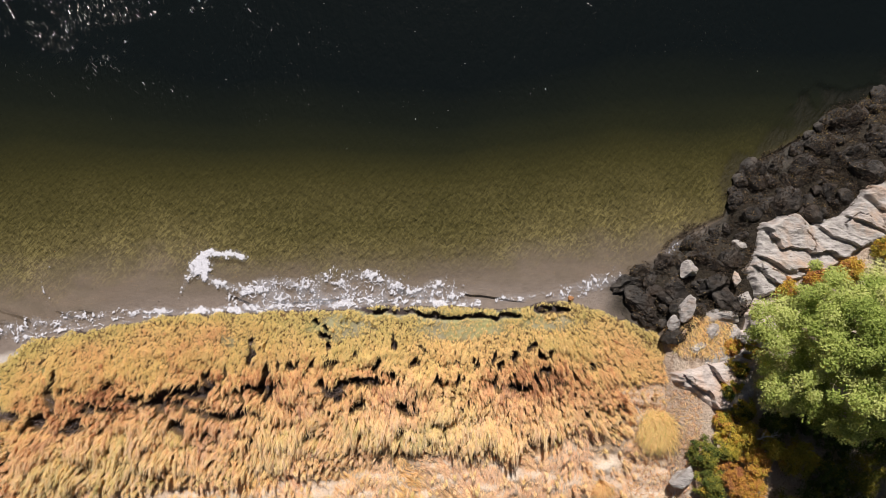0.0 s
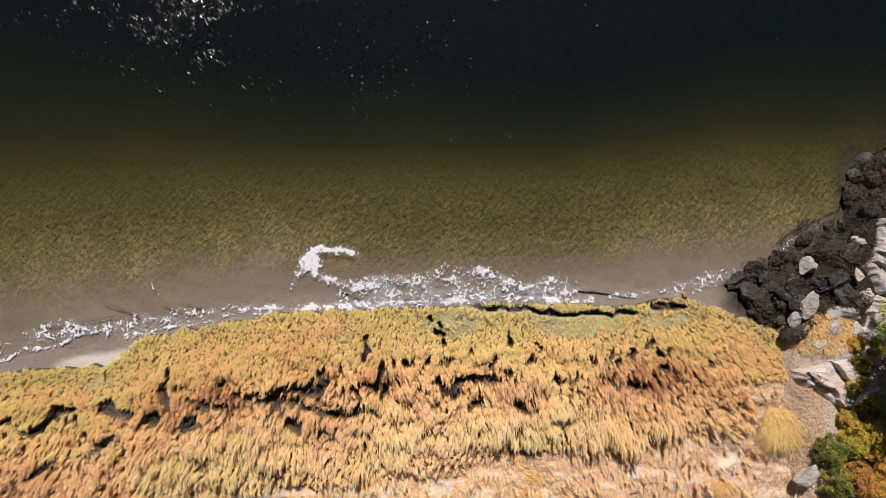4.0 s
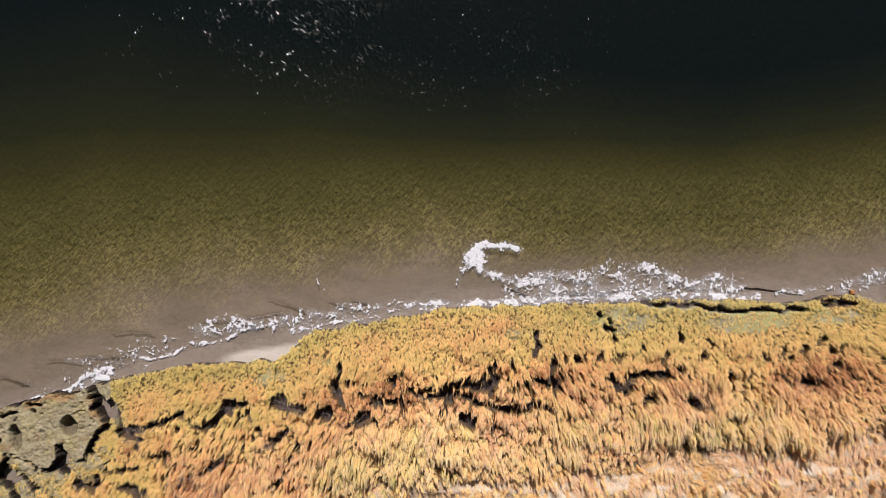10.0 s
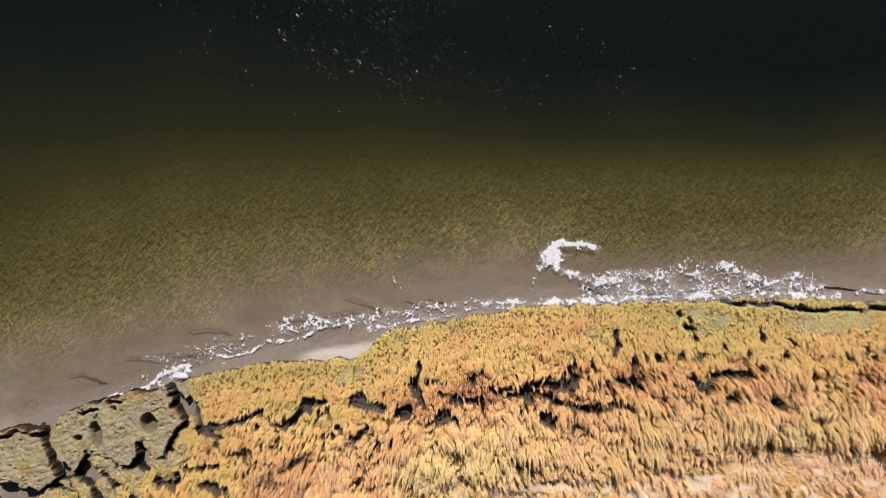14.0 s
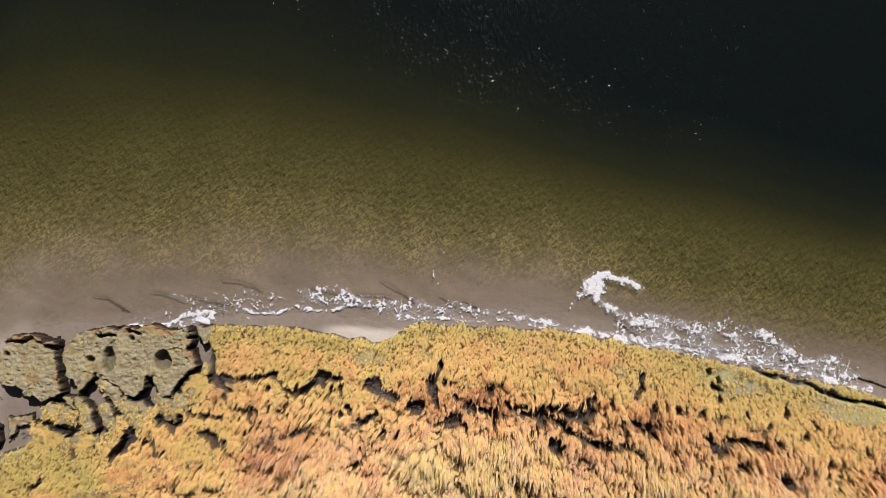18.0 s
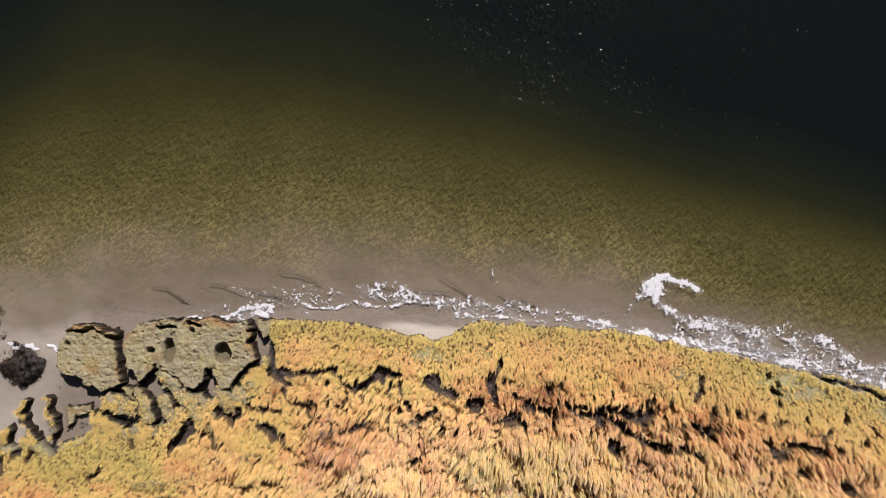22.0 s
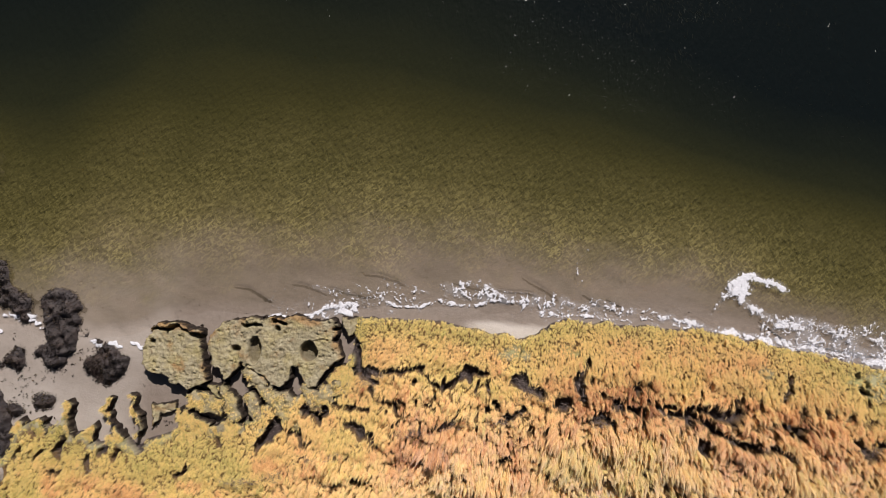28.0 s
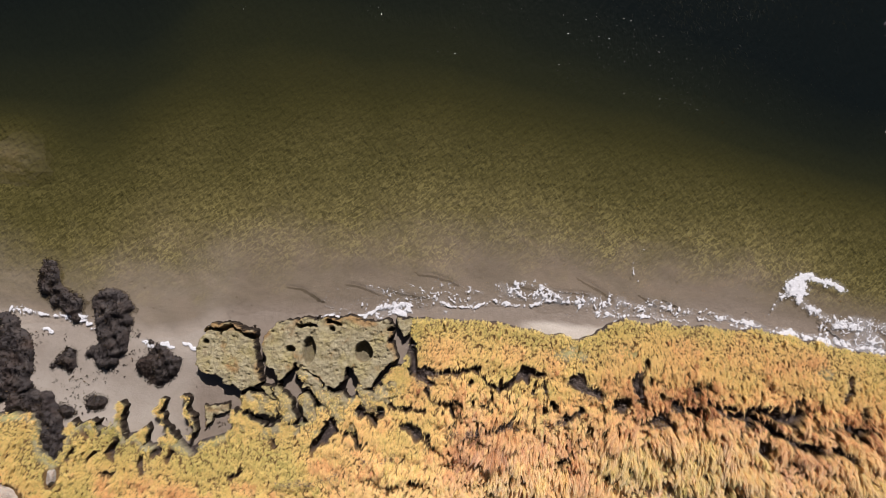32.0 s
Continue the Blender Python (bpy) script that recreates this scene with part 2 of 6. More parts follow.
def make_peat():
    s = Shader("peat_with_algae_mat", 0.92, 0.15)
    mat_ = s.ramp(s.noise(4.5, 7, 0.72), (0.28, (0.25, 0.203, 0.13)), (0.5, (0.40, 0.34, 0.225)), (0.75, (0.53, 0.46, 0.325)))
    mat_ = s.mix(s.level(s.noise(1.3, 6, 0.7), 0.45, 0.68, 0.0, 0.55), mat_, (0.44, 0.35, 0.12))
    mat_ = s.mix(s.level(s.noise(19, 4, 0.6), 0.63, 0.74, 0.0, 0.8), mat_, (0.13, 0.10, 0.06))
    mat_ = s.mix(s.level(s.noise(1.7, 4, 0.6, (1, 1, 1), 1.0), 0.58, 0.75), mat_, (0.34, 0.20, 0.09))
    mat_ = s.mix(s.attribute("rim"), mat_, s.mix(s.noise(8, 4), (0.30, 0.15, 0.06), (0.46, 0.27, 0.12)))
    # walls and holes: dark wet peat, blackened further in place of undercut shade
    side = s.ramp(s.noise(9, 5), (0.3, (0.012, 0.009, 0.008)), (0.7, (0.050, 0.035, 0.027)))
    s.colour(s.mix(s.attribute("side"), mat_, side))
    lumps = s.math("ADD", s.noise(7, 6, 0.7), s.math("MULTIPLY", s.noise(22, 4), 0.5))
    s.bump(lumps, 1.0, 0.10)
    return s.material


def make_blades(name, *stops):
    s = Shader(name, 0.65, 0.12)
    tint = s.ramp(s.attribute("tint"), *stops)
    tint = s.mix(s.attribute("bleach"), tint, (0.90, 0.70, 0.545))
    s.colour(tint)
    thin = s.add("BsdfTranslucent", Color=tint)
    both = s.add("MixShader", Fac=0.22)
    s.link(s.surface.outputs[0], both.inputs[1])
    s.link(thin.outputs[0], both.inputs[2])
    s.link(both.outputs[0], s.out.inputs["Surface"])
    return s.material


def make_rock(name, dark, mid, light, strata=0.0, rough=0.85):
    s = Shader(name, rough, 0.3)
    base = s.ramp(s.noise(2.6, 8, 0.68, (1, 1 + 2 * strata, 1), 0.5), (0.28, dark), (0.5, mid), (0.72, light))
    base = s.mix(s.level(s.noise(1.1, 5), 0.50, 0.72, 0.0, 0.85), base, tuple(c * k for c, k in zip(mid, (1.25, 0.95, 0.72))))
    crack = s.level(s.noise(5.5, 5, 0.6, (0.35, 1.6 + 2 * strata, 1), 0.55), 0.27, 0.35, 1.0, 0.0)
    s.colour(s.mix(crack, base, tuple(0.4 * c for c in dark)))
    s.bump(s.math("SUBTRACT", s.noise(6, 7, 0.7, (1, 1 + 2 * strata, 1), 0.5), s.math("MULTIPLY", crack, 0.5)), 0.9, 0.08)
    return s.material


def make_bark(name, low, high):
    s = Shader(name, 0.9, 0.2)
    s.colour(s.ramp(s.noise(12, 6, 0.7, (1, 1, 0.2)), (0.3, low), (0.7, high)))
    s.bump(s.noise(30, 5, 0.7, (1, 1, 0.2)), 0.8, 0.02)
    return s.material


SEABED, WATER, FOAM, BANK, PEAT = make_seabed(), make_water(), make_foam(), make_bank(), make_peat()
GRASS = make_blades("dry_marsh_grass", (0.0, (0.34, 0.14, 0.07)), (0.2, (0.72, 0.37, 0.17)), (0.42, (0.90, 0.60, 0.285)), (0.62, (0.89, 0.665, 0.285)), (0.80, (0.76, 0.615, 0.235)), (1.0, (0.33, 0.30, 0.10)))
LEAF = make_blades("green_leaves", (0.0, (0.11, 0.16, 0.035)), (0.4, (0.32, 0.39, 0.09)), (0.75, (0.50, 0.54, 0.165)), (1.0, (0.66, 0.64, 0.28)))
AUTUMN = make_blades("autumn_leaves", (0.0, (0.05, 0.08, 0.02)), (0.3, (0.20, 0.21, 0.045)), (0.55, (0.60, 0.47, 0.07)), (0.8, (0.66, 0.34, 0.08)), (1.0, (0.42, 0.18, 0.09)))
WEED = make_blades("rockweed", (0.0, (0.030, 0.024, 0.022)), (0.6, (0.095, 0.070, 0.052)), (0.85, (0.19, 0.135, 0.080)), (1.0, (0.32, 0.23, 0.10)))
DARKROCK = make_rock("weed_stained_rock", (0.015, 0.012, 0.011), (0.041, 0.035, 0.031), (0.12, 0.10, 0.085), 0.0, 0.55)
PALEROCK = make_rock("pale_granite", (0.20, 0.18, 0.17), (0.43, 0.39, 0.37), (0.62, 0.575, 0.545), 1.0)
BARK = make_bark("brown_bark", (0.06, 0.045, 0.035), (0.20, 0.16, 0.125))
DRIFT = make_bark("bleached_wood", (0.32, 0.28, 0.25), (0.66, 0.62, 0.58))

# ---- the plan: shore lines from west to east ----
EDGE_WEST = [(-60, -17.5), (-45, -13), (-37.7, -11.07), (-35.6, -10.26), (-34.85, -10.02), (-34.36, -10.5), (-34.04, -11.23), (-33.57, -11.41), (-33.35, -11), (-33.28, -10.3), (-32.7, -9.76), (-32.1, -10), (-31.7, -9.45), (-31.36, -10.02), (-30.9, -9.8), (-30.36, -10.06), (-29.71, -9.59), (-28.93, -9.79), (-28.51, -9.41), (-27.82, -8.98), (-27.57, -8.61), (-27.23, -8.25), (-26.27, -8.4), (-25.88, -8.17), (-25.59, -7.92), (-25.05, -7.61), (-24.85, -7.07), (-24.3, -7.07), (-24.03, -6.78), (-23.64, -6.54), (-23.08, -6.29), (-22.45, -6.2), (-22.38, -5.2), (-22.3, -3.4)]
EDGE_EAST = [(-21.46, -3.18), (-19.62, -2.89), (-17.78, -2.74), (-16.56, -2.64), (-15.95, -2.37), (-15.55, -1.84), (-15.05, -1.62), (-13.58, -1.35), (-11.31, -0.94), (-10.49, -0.69), (-8, -0.61), (-5.51, -0.55), (-3.85, -0.49), (-3.02, -0.38), (-1.98, -0.4), (0.31, -0.36), (2.18, -0.49), (2.91, -0.45), (3.64, -0.24), (4.68, -0.24), (5.71, -0.55), (7.15, -1.0), (7.86, -1.52), (8.4, -1.6), (9.3, -0.7), (10.5, 0.5), (11.3, 1.8), (12.5, 2.7), (14.8, 3.1), (16.7, 4.4), (30, 9)]
EDGE = EDGE_WEST + EDGE_EAST
WATERLINE = [(-80, -20), (-60, -13.5), (-39.3, -7.67), (-37.2, -7.26), (-35.1, -6.91), (-33.4, -6.79), (-31.7, -6.67), (-30.3, -6.1), (-28.67, -4.93), (-25.8, -4.15), (-24, -3.6), (-22.7, -3.2), (-21.9, -3.0), (-20.7, -2.5), (-19.25, -2.15), (-17.57, -1.88), (-15.9, -1.65), (-14.6, -1.35), (-12.4, -0.75), (-10.7, -0.46), (-8.2, -0.42), (-5.6, -0.33), (-3.1, -0.18), (0.3, -0.12), (3.7, 0.03), (5.9, 0.14), (7.1, 0.3), (7.7, 1.1), (9, 2.1), (10.7, 2.9), (11.2, 4.6), (13.6, 5.9), (16.9, 7.7), (30, 13), (80, 30)]
DROPOFF = [(-80, -8), (-60, -2.5), (-38.2, 3.9), (-30, 6.0), (-23.4, 6.3), (-17, 5.2), (-8.4, 4.5), (0.3, 4.95), (5, 5.8), (9, 6.9), (15.7, 9.8), (30, 16), (80, 40)]
CRACKS = [(0.10, (-3.1, -0.36), (-2.6, -0.52), (-2.0, -0.48), (-0.9, -0.6), (0.3, -0.76), (1.35, -0.7), (2.0, -0.76), (2.7, -0.66)), (0.09, (3.4, -0.46), (4.1, -0.42), (4.6, -0.46))]
GAPS_EAST = [(0.12, (-18.87, -4.94), (-18.54, -4.64), (-18.3, -4.28), (-18.04, -4.14), (-17.67, -4.22)), (0.08, (-17.45, -4.46), (-17.24, -4.6)), (0.21, (-16.41, -4.08), (-16.16, -4.08)), (0.12, (-16.17, -4.0), (-15.95, -4.2), (-15.58, -4.26)), (0.08, (-16.55, -5.4), (-16.31, -5.24), (-16.08, -5.0)), (0.09, (-18.88, -6.49), (-18.49, -6.23), (-18.27, -5.93), (-17.95, -5.87)), (0.11, (-14.12, -2.67), (-14.12, -2.99), (-14.17, -3.31)), (0.2, (-14.21, -3.48), (-14.18, -3.74)), (0.15, (-14.13, -3.8), (-14.0, -4.04)), (0.13, (-14.82, -4.54), (-14.64, -4.38)), (0.08, (-13.79, -4.78), (-13.44, -4.78)), (0.07, (-12.86, -3.88), (-12.77, -4.08)), (0.08, (-12.37, -4.0), (-12.04, -4.0)), (0.05, (-11.89, -3.69), (-11.37, -3.73), (-11.03, -3.79)), (0.13, (-10.78, -3.85), (-10.45, -3.75), (-10.23, -3.65))]
GAPS_ROWS = [(0.11, (-9.93, -3.47), (-9.65, -3.29), (-9.24, -3.23), (-8.87, -3.29), (-8.58, -3.45), (-8.42, -3.19)), (0.12, (-9.84, -3.77), (-9.33, -3.87), (-9.02, -4.07), (-8.4, -4.21), (-7.59, -4.25)), (0.13, (-7.67, -4.23), (-6.98, -4.09), (-6.43, -4.19)), (0.17, (-9.72, -4.55), (-9.25, -4.61)), (0.09, (-8.64, -4.67), (-8.55, -5.03)), (0.11, (-7.44, -3.43), (-6.99, -3.29), (-6.66, -3.23), (-6.53, -2.82), (-6.35, -2.42)), (0.11, (-6.59, -2.99), (-6.38, -3.31), (-6.17, -3.49))]
GAPS_BELT = [(0.09, (-6.93, -1.48), (-6.97, -1.73)), (0.12, (-7.01, -1.93), (-7.06, -2.42)), (0.07, (-6.84, -5.03), (-6.96, -5.43)), (0.15, (-4.44, -3.06), (-4.21, -3.35), (-4.01, -3.47), (-3.8, -3.22)), (0.12, (-3.8, -3.18), (-3.31, -2.98), (-2.86, -3.0), (-2.64, -2.88), (-2.33, -3.08)), (0.16, (-1.58, -3.89), (-1.28, -4.01), (-0.83, -4.04)), (0.07, (-0.59, -2.98), (-0.21, -3.02), (0.16, -3.08))]
GAPS_POINT = [(0.09, (2.44, -3.26), (3.01, -3.24), (3.47, -3.1), (3.31, -2.71)), (0.11, (3.52, -2.73), (3.8, -2.61)), (0.08, (4.0, -3.02), (4.32, -3.08)), (0.09, (-4.87, -2.46), (-4.73, -2.3)), (0.09, (-4.3, -2.5), (-4.07, -2.38), (-3.89, -2.21)), (0.08, (-4.24, -1.65), (-4.22, -1.85)), (0.11, (-2.49, -2.42), (-2.37, -2.21)), (0.08, (-1.83, -1.36), (-1.8, -1.85)), (0.08, (-1.14, -2.29), (-0.98, -2.17)), (0.07, (-0.85, -1.73), (-0.73, -1.89))]
GAPS_EDGE = [(0.07, (0.47, -2.78), (0.69, -2.9)), (0.08, (1.5, -2.51), (1.72, -2.29), (1.93, -2.05)), (0.09, (2.54, -2.25), (2.67, -1.97)), (0.09, (3.13, -1.84), (3.37, -1.72)), (0.08, (3.45, -2.01), (3.69, -2.17)), (0.08, (-4.74, -0.87), (-4.68, -0.95)), (0.09, (-4.3, -1.14), (-4.18, -1.14)), (0.09, (-4.43, -1.38), (-4.28, -1.4)), (0.08, (-3.31, -2.11), (-3.19, -1.97)), (0.07, (1.11, -2.21), (1.23, -2.41)), (0.07, (2.0, -2.66), (2.09, -2.41))]
GAPS_MIDDLE = [(0.13, (-22.3, -4.49), (-22.03, -4.84), (-21.8, -5.07)), (0.11, (-21.85, -5.04), (-21.21, -4.98), (-20.61, -4.87), (-20.13, -4.68), (-19.73, -4.44)), (0.13, (-22.15, -5.18), (-21.65, -5.32), (-21.15, -5.44)), (0.08, (-19.82, -4.65), (-19.44, -4.75), (-19.21, -4.98), (-18.87, -5.06), (-18.49, -4.84), (-18.3, -4.46)), (0.2, (-18.24, -4.2), (-17.98, -4.38)), (0.09, (-18.05, -4.11), (-17.71, -4.15), (-17.49, -4.17)), (0.08, (-17.7, -4.64), (-17.54, -4.8))]
GAPS_COVE = [(0.11, (-17.41, -4.48), (-17.19, -4.67)), (0.21, (-16.37, -3.97), (-16.11, -3.99)), (0.12, (-16.15, -3.83), (-15.92, -4.1), (-15.64, -4.21), (-15.33, -4.3)), (0.08, (-16.44, -5.49), (-16.04, -5.1), (-15.84, -4.9)), (0.15, (-14.58, -4.47), (-14.4, -4.33)), (0.08, (-13.42, -3.75), (-13.27, -3.87)), (0.09, (-13.51, -4.77), (-12.97, -4.59), (-12.66, -4.7)), (0.08, (-12.77, -3.87), (-12.55, -4.1))]
GAPS_INLAND = [(0.07, (-18.62, -6.39), (-18.33, -6.07), (-17.94, -5.81), (-17.69, -5.66)), (0.08, (-20.39, -5.91), (-20.21, -6.27), (-19.9, -6.31)), (0.07, (-19.33, -5.7), (-18.99, -5.81)), (0.11, (-21.54, -7.23), (-21.21, -7.35)), (0.07, (-15.68, -5.72), (-15.59, -5.57)), (0.09, (-11.78, -3.53), (-11.49, -3.68), (-11.15, -3.74)), (0.08, (-11.89, -3.93), (-11.65, -4.4)), (0.15, (-10.5, -3.88), (-10.12, -3.72)), (0.11, (-9.65, -3.44), (-9.09, -3.49), (-8.61, -3.53)), (0.11, (-8.71, -2.91), (-8.48, -3.38)), (0.16, (-9.64, -4.73), (-9.27, -4.76)), (0.08, (-16.25, -6.88), (-16.01, -6.7)), (0.07, (-14.55, -6.91), (-14.32, -6.99)), (0.08, (-18.04, -7.5), (-17.79, -7.52)), (0.07, (-11.52, -5.82), (-11.22, -6.07)), (0.08, (-21.09, -8.85), (-20.72, -8.84))]
GAPS_WEST = [(0.12, (-11.76, -3.58), (-11.24, -3.75)), (0.16, (-10.44, -3.75), (-10.39, -3.8)), (0.12, (-13.45, -4.54), (-13.04, -4.37)), (0.16, (-14.56, -4.42), (-14.52, -4.51)), (0.19, (-23.22, -6.44), (-23.18, -6.74), (-23.4, -7.06)), (0.19, (-23.18, -6.56), (-22.72, -6.88)), (0.21, (-24.17, -7.52), (-24.36, -8.09)), (0.16, (-25.44, -7.84), (-25.56, -8.05)), (0.23, (-21.68, -7.06), (-21.3, -7.14)), (0.1, (-26.3, -8.59), (-26.23, -8.22)), (0.1, (-23.53, -7.53), (-23.22, -7.98)), (0.12, (-30.5, -10.5), (-30.3, -10.9)), (0.1, (-31.5, -10.4), (-31.4, -10.8)), (0.14, (-22.3, -4.2), (-22.0, -5.0), (-21.6, -5.2))]
GAPS_LOBES = [(0.09, (-32.92, -10.02), (-32.57, -10.18)), (0.1, (-31.47, -9.39), (-31.21, -9.68), (-31.25, -10.05)), (0.1, (-31.52, -10.16), (-31.61, -10.58)), (0.11, (-30.01, -9.13), (-29.89, -9.64), (-30.0, -10.09)), (0.09, (-30.58, -9.41), (-30.59, -9.99)), (0.09, (-32.89, -10.79), (-33.05, -11.19)), (0.08, (-29.28, -9.03), (-29.3, -9.43)), (0.09, (-32.15, -10.72), (-32.24, -11.07)), (0.12, (-22.01, -4.76), (-22.07, -5.33), (-22.2, -5.94), (-22.67, -6.21), (-23.17, -6.23)), (0.2, (-23.16, -6.64), (-22.85, -7.24)), (0.12, (-23.82, -7.29), (-24.21, -7.59), (-24.37, -8.31)), (0.15, (-21.74, -7.09), (-21.05, -7.24)), (0.08, (-22.79, -6.3), (-22.2, -6.56), (-21.21, -6.34)), (0.07, (-26.38, -8.1), (-26.29, -8.56)), (0.09, (-25.25, -7.8), (-25.7, -8.12)), (0.08, (-25.78, -8.35), (-25.58, -8.56)), (0.1, (-21.38, -5.73), (-20.77, -6.02), (-20.09, -5.84)), (0.09, (-23.35, -7.67), (-23.18, -8.14))]
WAVELETS = [[(-25.33, -2.68), (-24.23, -2.7), (-23.72, -2.81)], [(-22.72, -1.67), (-22.14, -1.58), (-21.59, -1.6), (-20.95, -1.78)], [(-19.47, -1.14), (-18.76, -1.2), (-18.13, -1.14), (-17.6, -1.35)], [(-17.11, -0.19), (-16.35, -0.47), (-15.74, -0.75), (-15.42, -0.93)], [(-13.89, -0.32), (-13.03, -0.53)]]
WAVELETS_MORE = [[(-17.97, -1.04), (-17.34, -0.97), (-16.71, -0.82), (-16.18, -0.95)], [(-27.38, -3.31), (-26.73, -3.31), (-26.15, -3.42), (-25.54, -3.69)], [(-24.12, -2.57), (-23.06, -2.51), (-22.0, -2.45)], [(-14.82, -0.33), (-14.18, -0.6), (-13.76, -0.75)], [(0.66, 0.17), (1.89, 0.03), (3.12, -0.13)], [(-8.3, 0.23), (-7.46, -0.08), (-6.84, -0.35)]]
GAPS_FAR = [(0.11, (-32.22, -10.18), (-32.18, -9.77), (-32.16, -9.56)), (0.09, (-31.57, -10.52), (-31.54, -10.07)), (0.11, (-31.22, -9.44), (-30.91, -9.56)), (0.08, (-30.7, -9.65), (-30.49, -9.94)), (0.11, (-30.11, -10.36), (-30.09, -9.79), (-30.09, -9.43)), (0.09, (-29.61, -10.35), (-29.51, -10.04)), (0.13, (-29.08, -9.73), (-28.7, -9.87)), (0.11, (-28.89, -9.11), (-28.84, -9.63)), (0.09, (-27.33, -10.4), (-27.08, -10.17), (-27.0, -9.87)), (0.17, (-24.68, -8.66), (-24.47, -8.24), (-24.35, -7.79)), (0.11, (-24.05, -7.37), (-24.15, -7.88)), (0.11, (-23.94, -6.85), (-24.01, -7.19)), (0.09, (-25.43, -8.37), (-25.34, -8.11)), (0.09, (-26.31, -8.64), (-26.06, -8.94)), (0.09, (-23.69, -7.92), (-23.5, -7.63)), (0.08, (-33.06, -8.94), (-32.84, -9.13)), (0.07, (-31.72, -11.27), (-31.29, -11.31)), (0.08, (-23.05, -8.15), (-22.85, -7.94))]
GAPS = GAPS_FAR + GAPS_EAST + GAPS_ROWS + GAPS_BELT + GAPS_POINT + GAPS_EDGE + GAPS_MIDDLE + GAPS_COVE + GAPS_INLAND + GAPS_WEST + GAPS_LOBES

WEEDY = [(6.42, 0.56), (7.7, 1.29), (9.0, 2.25), (10.72, 2.99), (10.87, 3.96), (11.22, 4.82), (11.88, 5.26), (13.63, 6.02), (14.76, 7.01), (16.92, 7.89), (19.5, 9.0), (19.5, 6.0), (16.7, 4.39), (15.24, 4.17), (14.76, 3.1), (13.46, 2.67), (11.77, 2.78), (11.31, 1.82), (10.41, 0.55), (10.59, -0.28), (9.32, -0.7), (8.45, -1.53), (7.63, -1.12), (6.39, -0.39)]


def along(line, x):
    return np.interp(x, [p[0] for p in line], [p[1] for p in line])


def seaward(x, y):
    """Metres off the waterline, and the share of the way to where the bed drops off."""
    wl = along(WATERLINE, x) + 0.25 * (value_noise(x, 0 * x, 1.6, 3, 4) - 0.5)
    off = y - wl
    share = off / np.maximum(along(DROPOFF, x) - wl, 1.3) * np.interp(x, [-36, -31, -26, -21, -16, -11, -6, -1, 4], [1.04, 1.04, 1.03, 1.0, 0.91, 0.86, 0.87, 0.93, 1.01]) + 0.07 * smooth(-17, -31, x) * smooth(0.1, 0.9, off)
    share = share + (np.maximum(share, (y - 0.2) / 6.0) - share) * smooth(3.5, 9, x) * smooth(0.0, 0.4, off)
    return off, np.maximum(share, 0.36 * smooth(7.2, 8.8, x) * smooth(0.0, 0.5, off))


def bank_depth(x, y):
    """Metres inside the bank's edge, negative outside."""
    wx = x + 0.28 * (value_noise(x, y, 0.55, 3, 1) - 0.5)
    wy = y + 0.28 * (value_noise(x, y, 0.55, 3, 2) - 0.5)
    return np.where(wy < along(EDGE, wx), 1, -1) * line_distance(wx, wy, EDGE)


def gap_share(x, y, grow=1.0):
    """1 inside the trenches and holes between the tussocks, 0 outside."""
    wx = x + 0.34 * (value_noise(x, y, 0.28, 3, 5) - 0.5)
    wy = y + 0.34 * (value_noise(x, y, 0.28, 3, 6) - 0.5)
    best = np.zeros(np.shape(x))
    for width, *line in GAPS + CRACKS:
        xs, ys = [p[0] for p in line], [p[1] for p in line]
        near = (x > min(xs) - 0.7) & (x < max(xs) + 0.7) & (y > min(ys) - 0.7) & (y < max(ys) + 0.7)
        if near.any():
            d = line_distance(wx[near], wy[near], line)
            best[near] = np.maximum(best[near], 1 - smooth(width * 0.7 * grow, width * 1.15 * grow, d))
    zone = smooth(1.3, 2.1, bank_depth(x, y)) * smooth(-6.3, -5.2, y - 0.17 * np.minimum(x + 10, 0) + 0.3)
    pits = np.maximum(smooth(0.775, 0.80, value_noise(x * 0.75, y * 1.6, 0.5, 3, 7)) * smooth(-15, -12, x), smooth(0.735, 0.77, value_noise(x * 1.25, y * 0.75, 0.24, 2, 10)) * smooth(-26, -22, x) * smooth(4.2, 3.2, bank_depth(x, y))) * zone
    return np.maximum(best, pits * (grow < 1.05))


def bed_height(x, y):
    off, share = seaward(x, y)
    bed = np.where(off < 0, np.minimum(-0.09 * off, np.where(x < -21.5, 0.07, 0.15)), -(0.09 * off + 0.018 * off * off))
    bed = np.maximum(bed, -5.0) + 0.05 * (value_noise(x, y, 1.5, 4, 8) - 0.5)
    east = smooth(7.4, 8.6, x)
    rise = smooth(0.2, -2.6, off) * 0.75 + 0.06 * np.clip(-off - 2, 0, 12) + 0.25 * (value_noise(x, y, 1.2, 4, 9) - 0.5) * smooth(0.5, -1, off)
    inland = smooth(-9.5, -14, y - 0.18 * (x + 10)) * 0.6
    return bed + east * smooth(0.8, -0.2, off) * rise + inland * (1 - east)


def axis(a, b, step, reach, grow=1.35):
    """Even steps from a to b, then growing ones out to reach on either side."""
    mid = list(np.arange(a, b + step / 2, step))
    left, right, d = [], [], step
    while (left[-1] if left else a) > -reach:
        d *= grow
        left.append((left[-1] if left else a) - d)
        right.append((right[-1] if right else b) + d)
    return np.array(left[::-1] + mid + right)


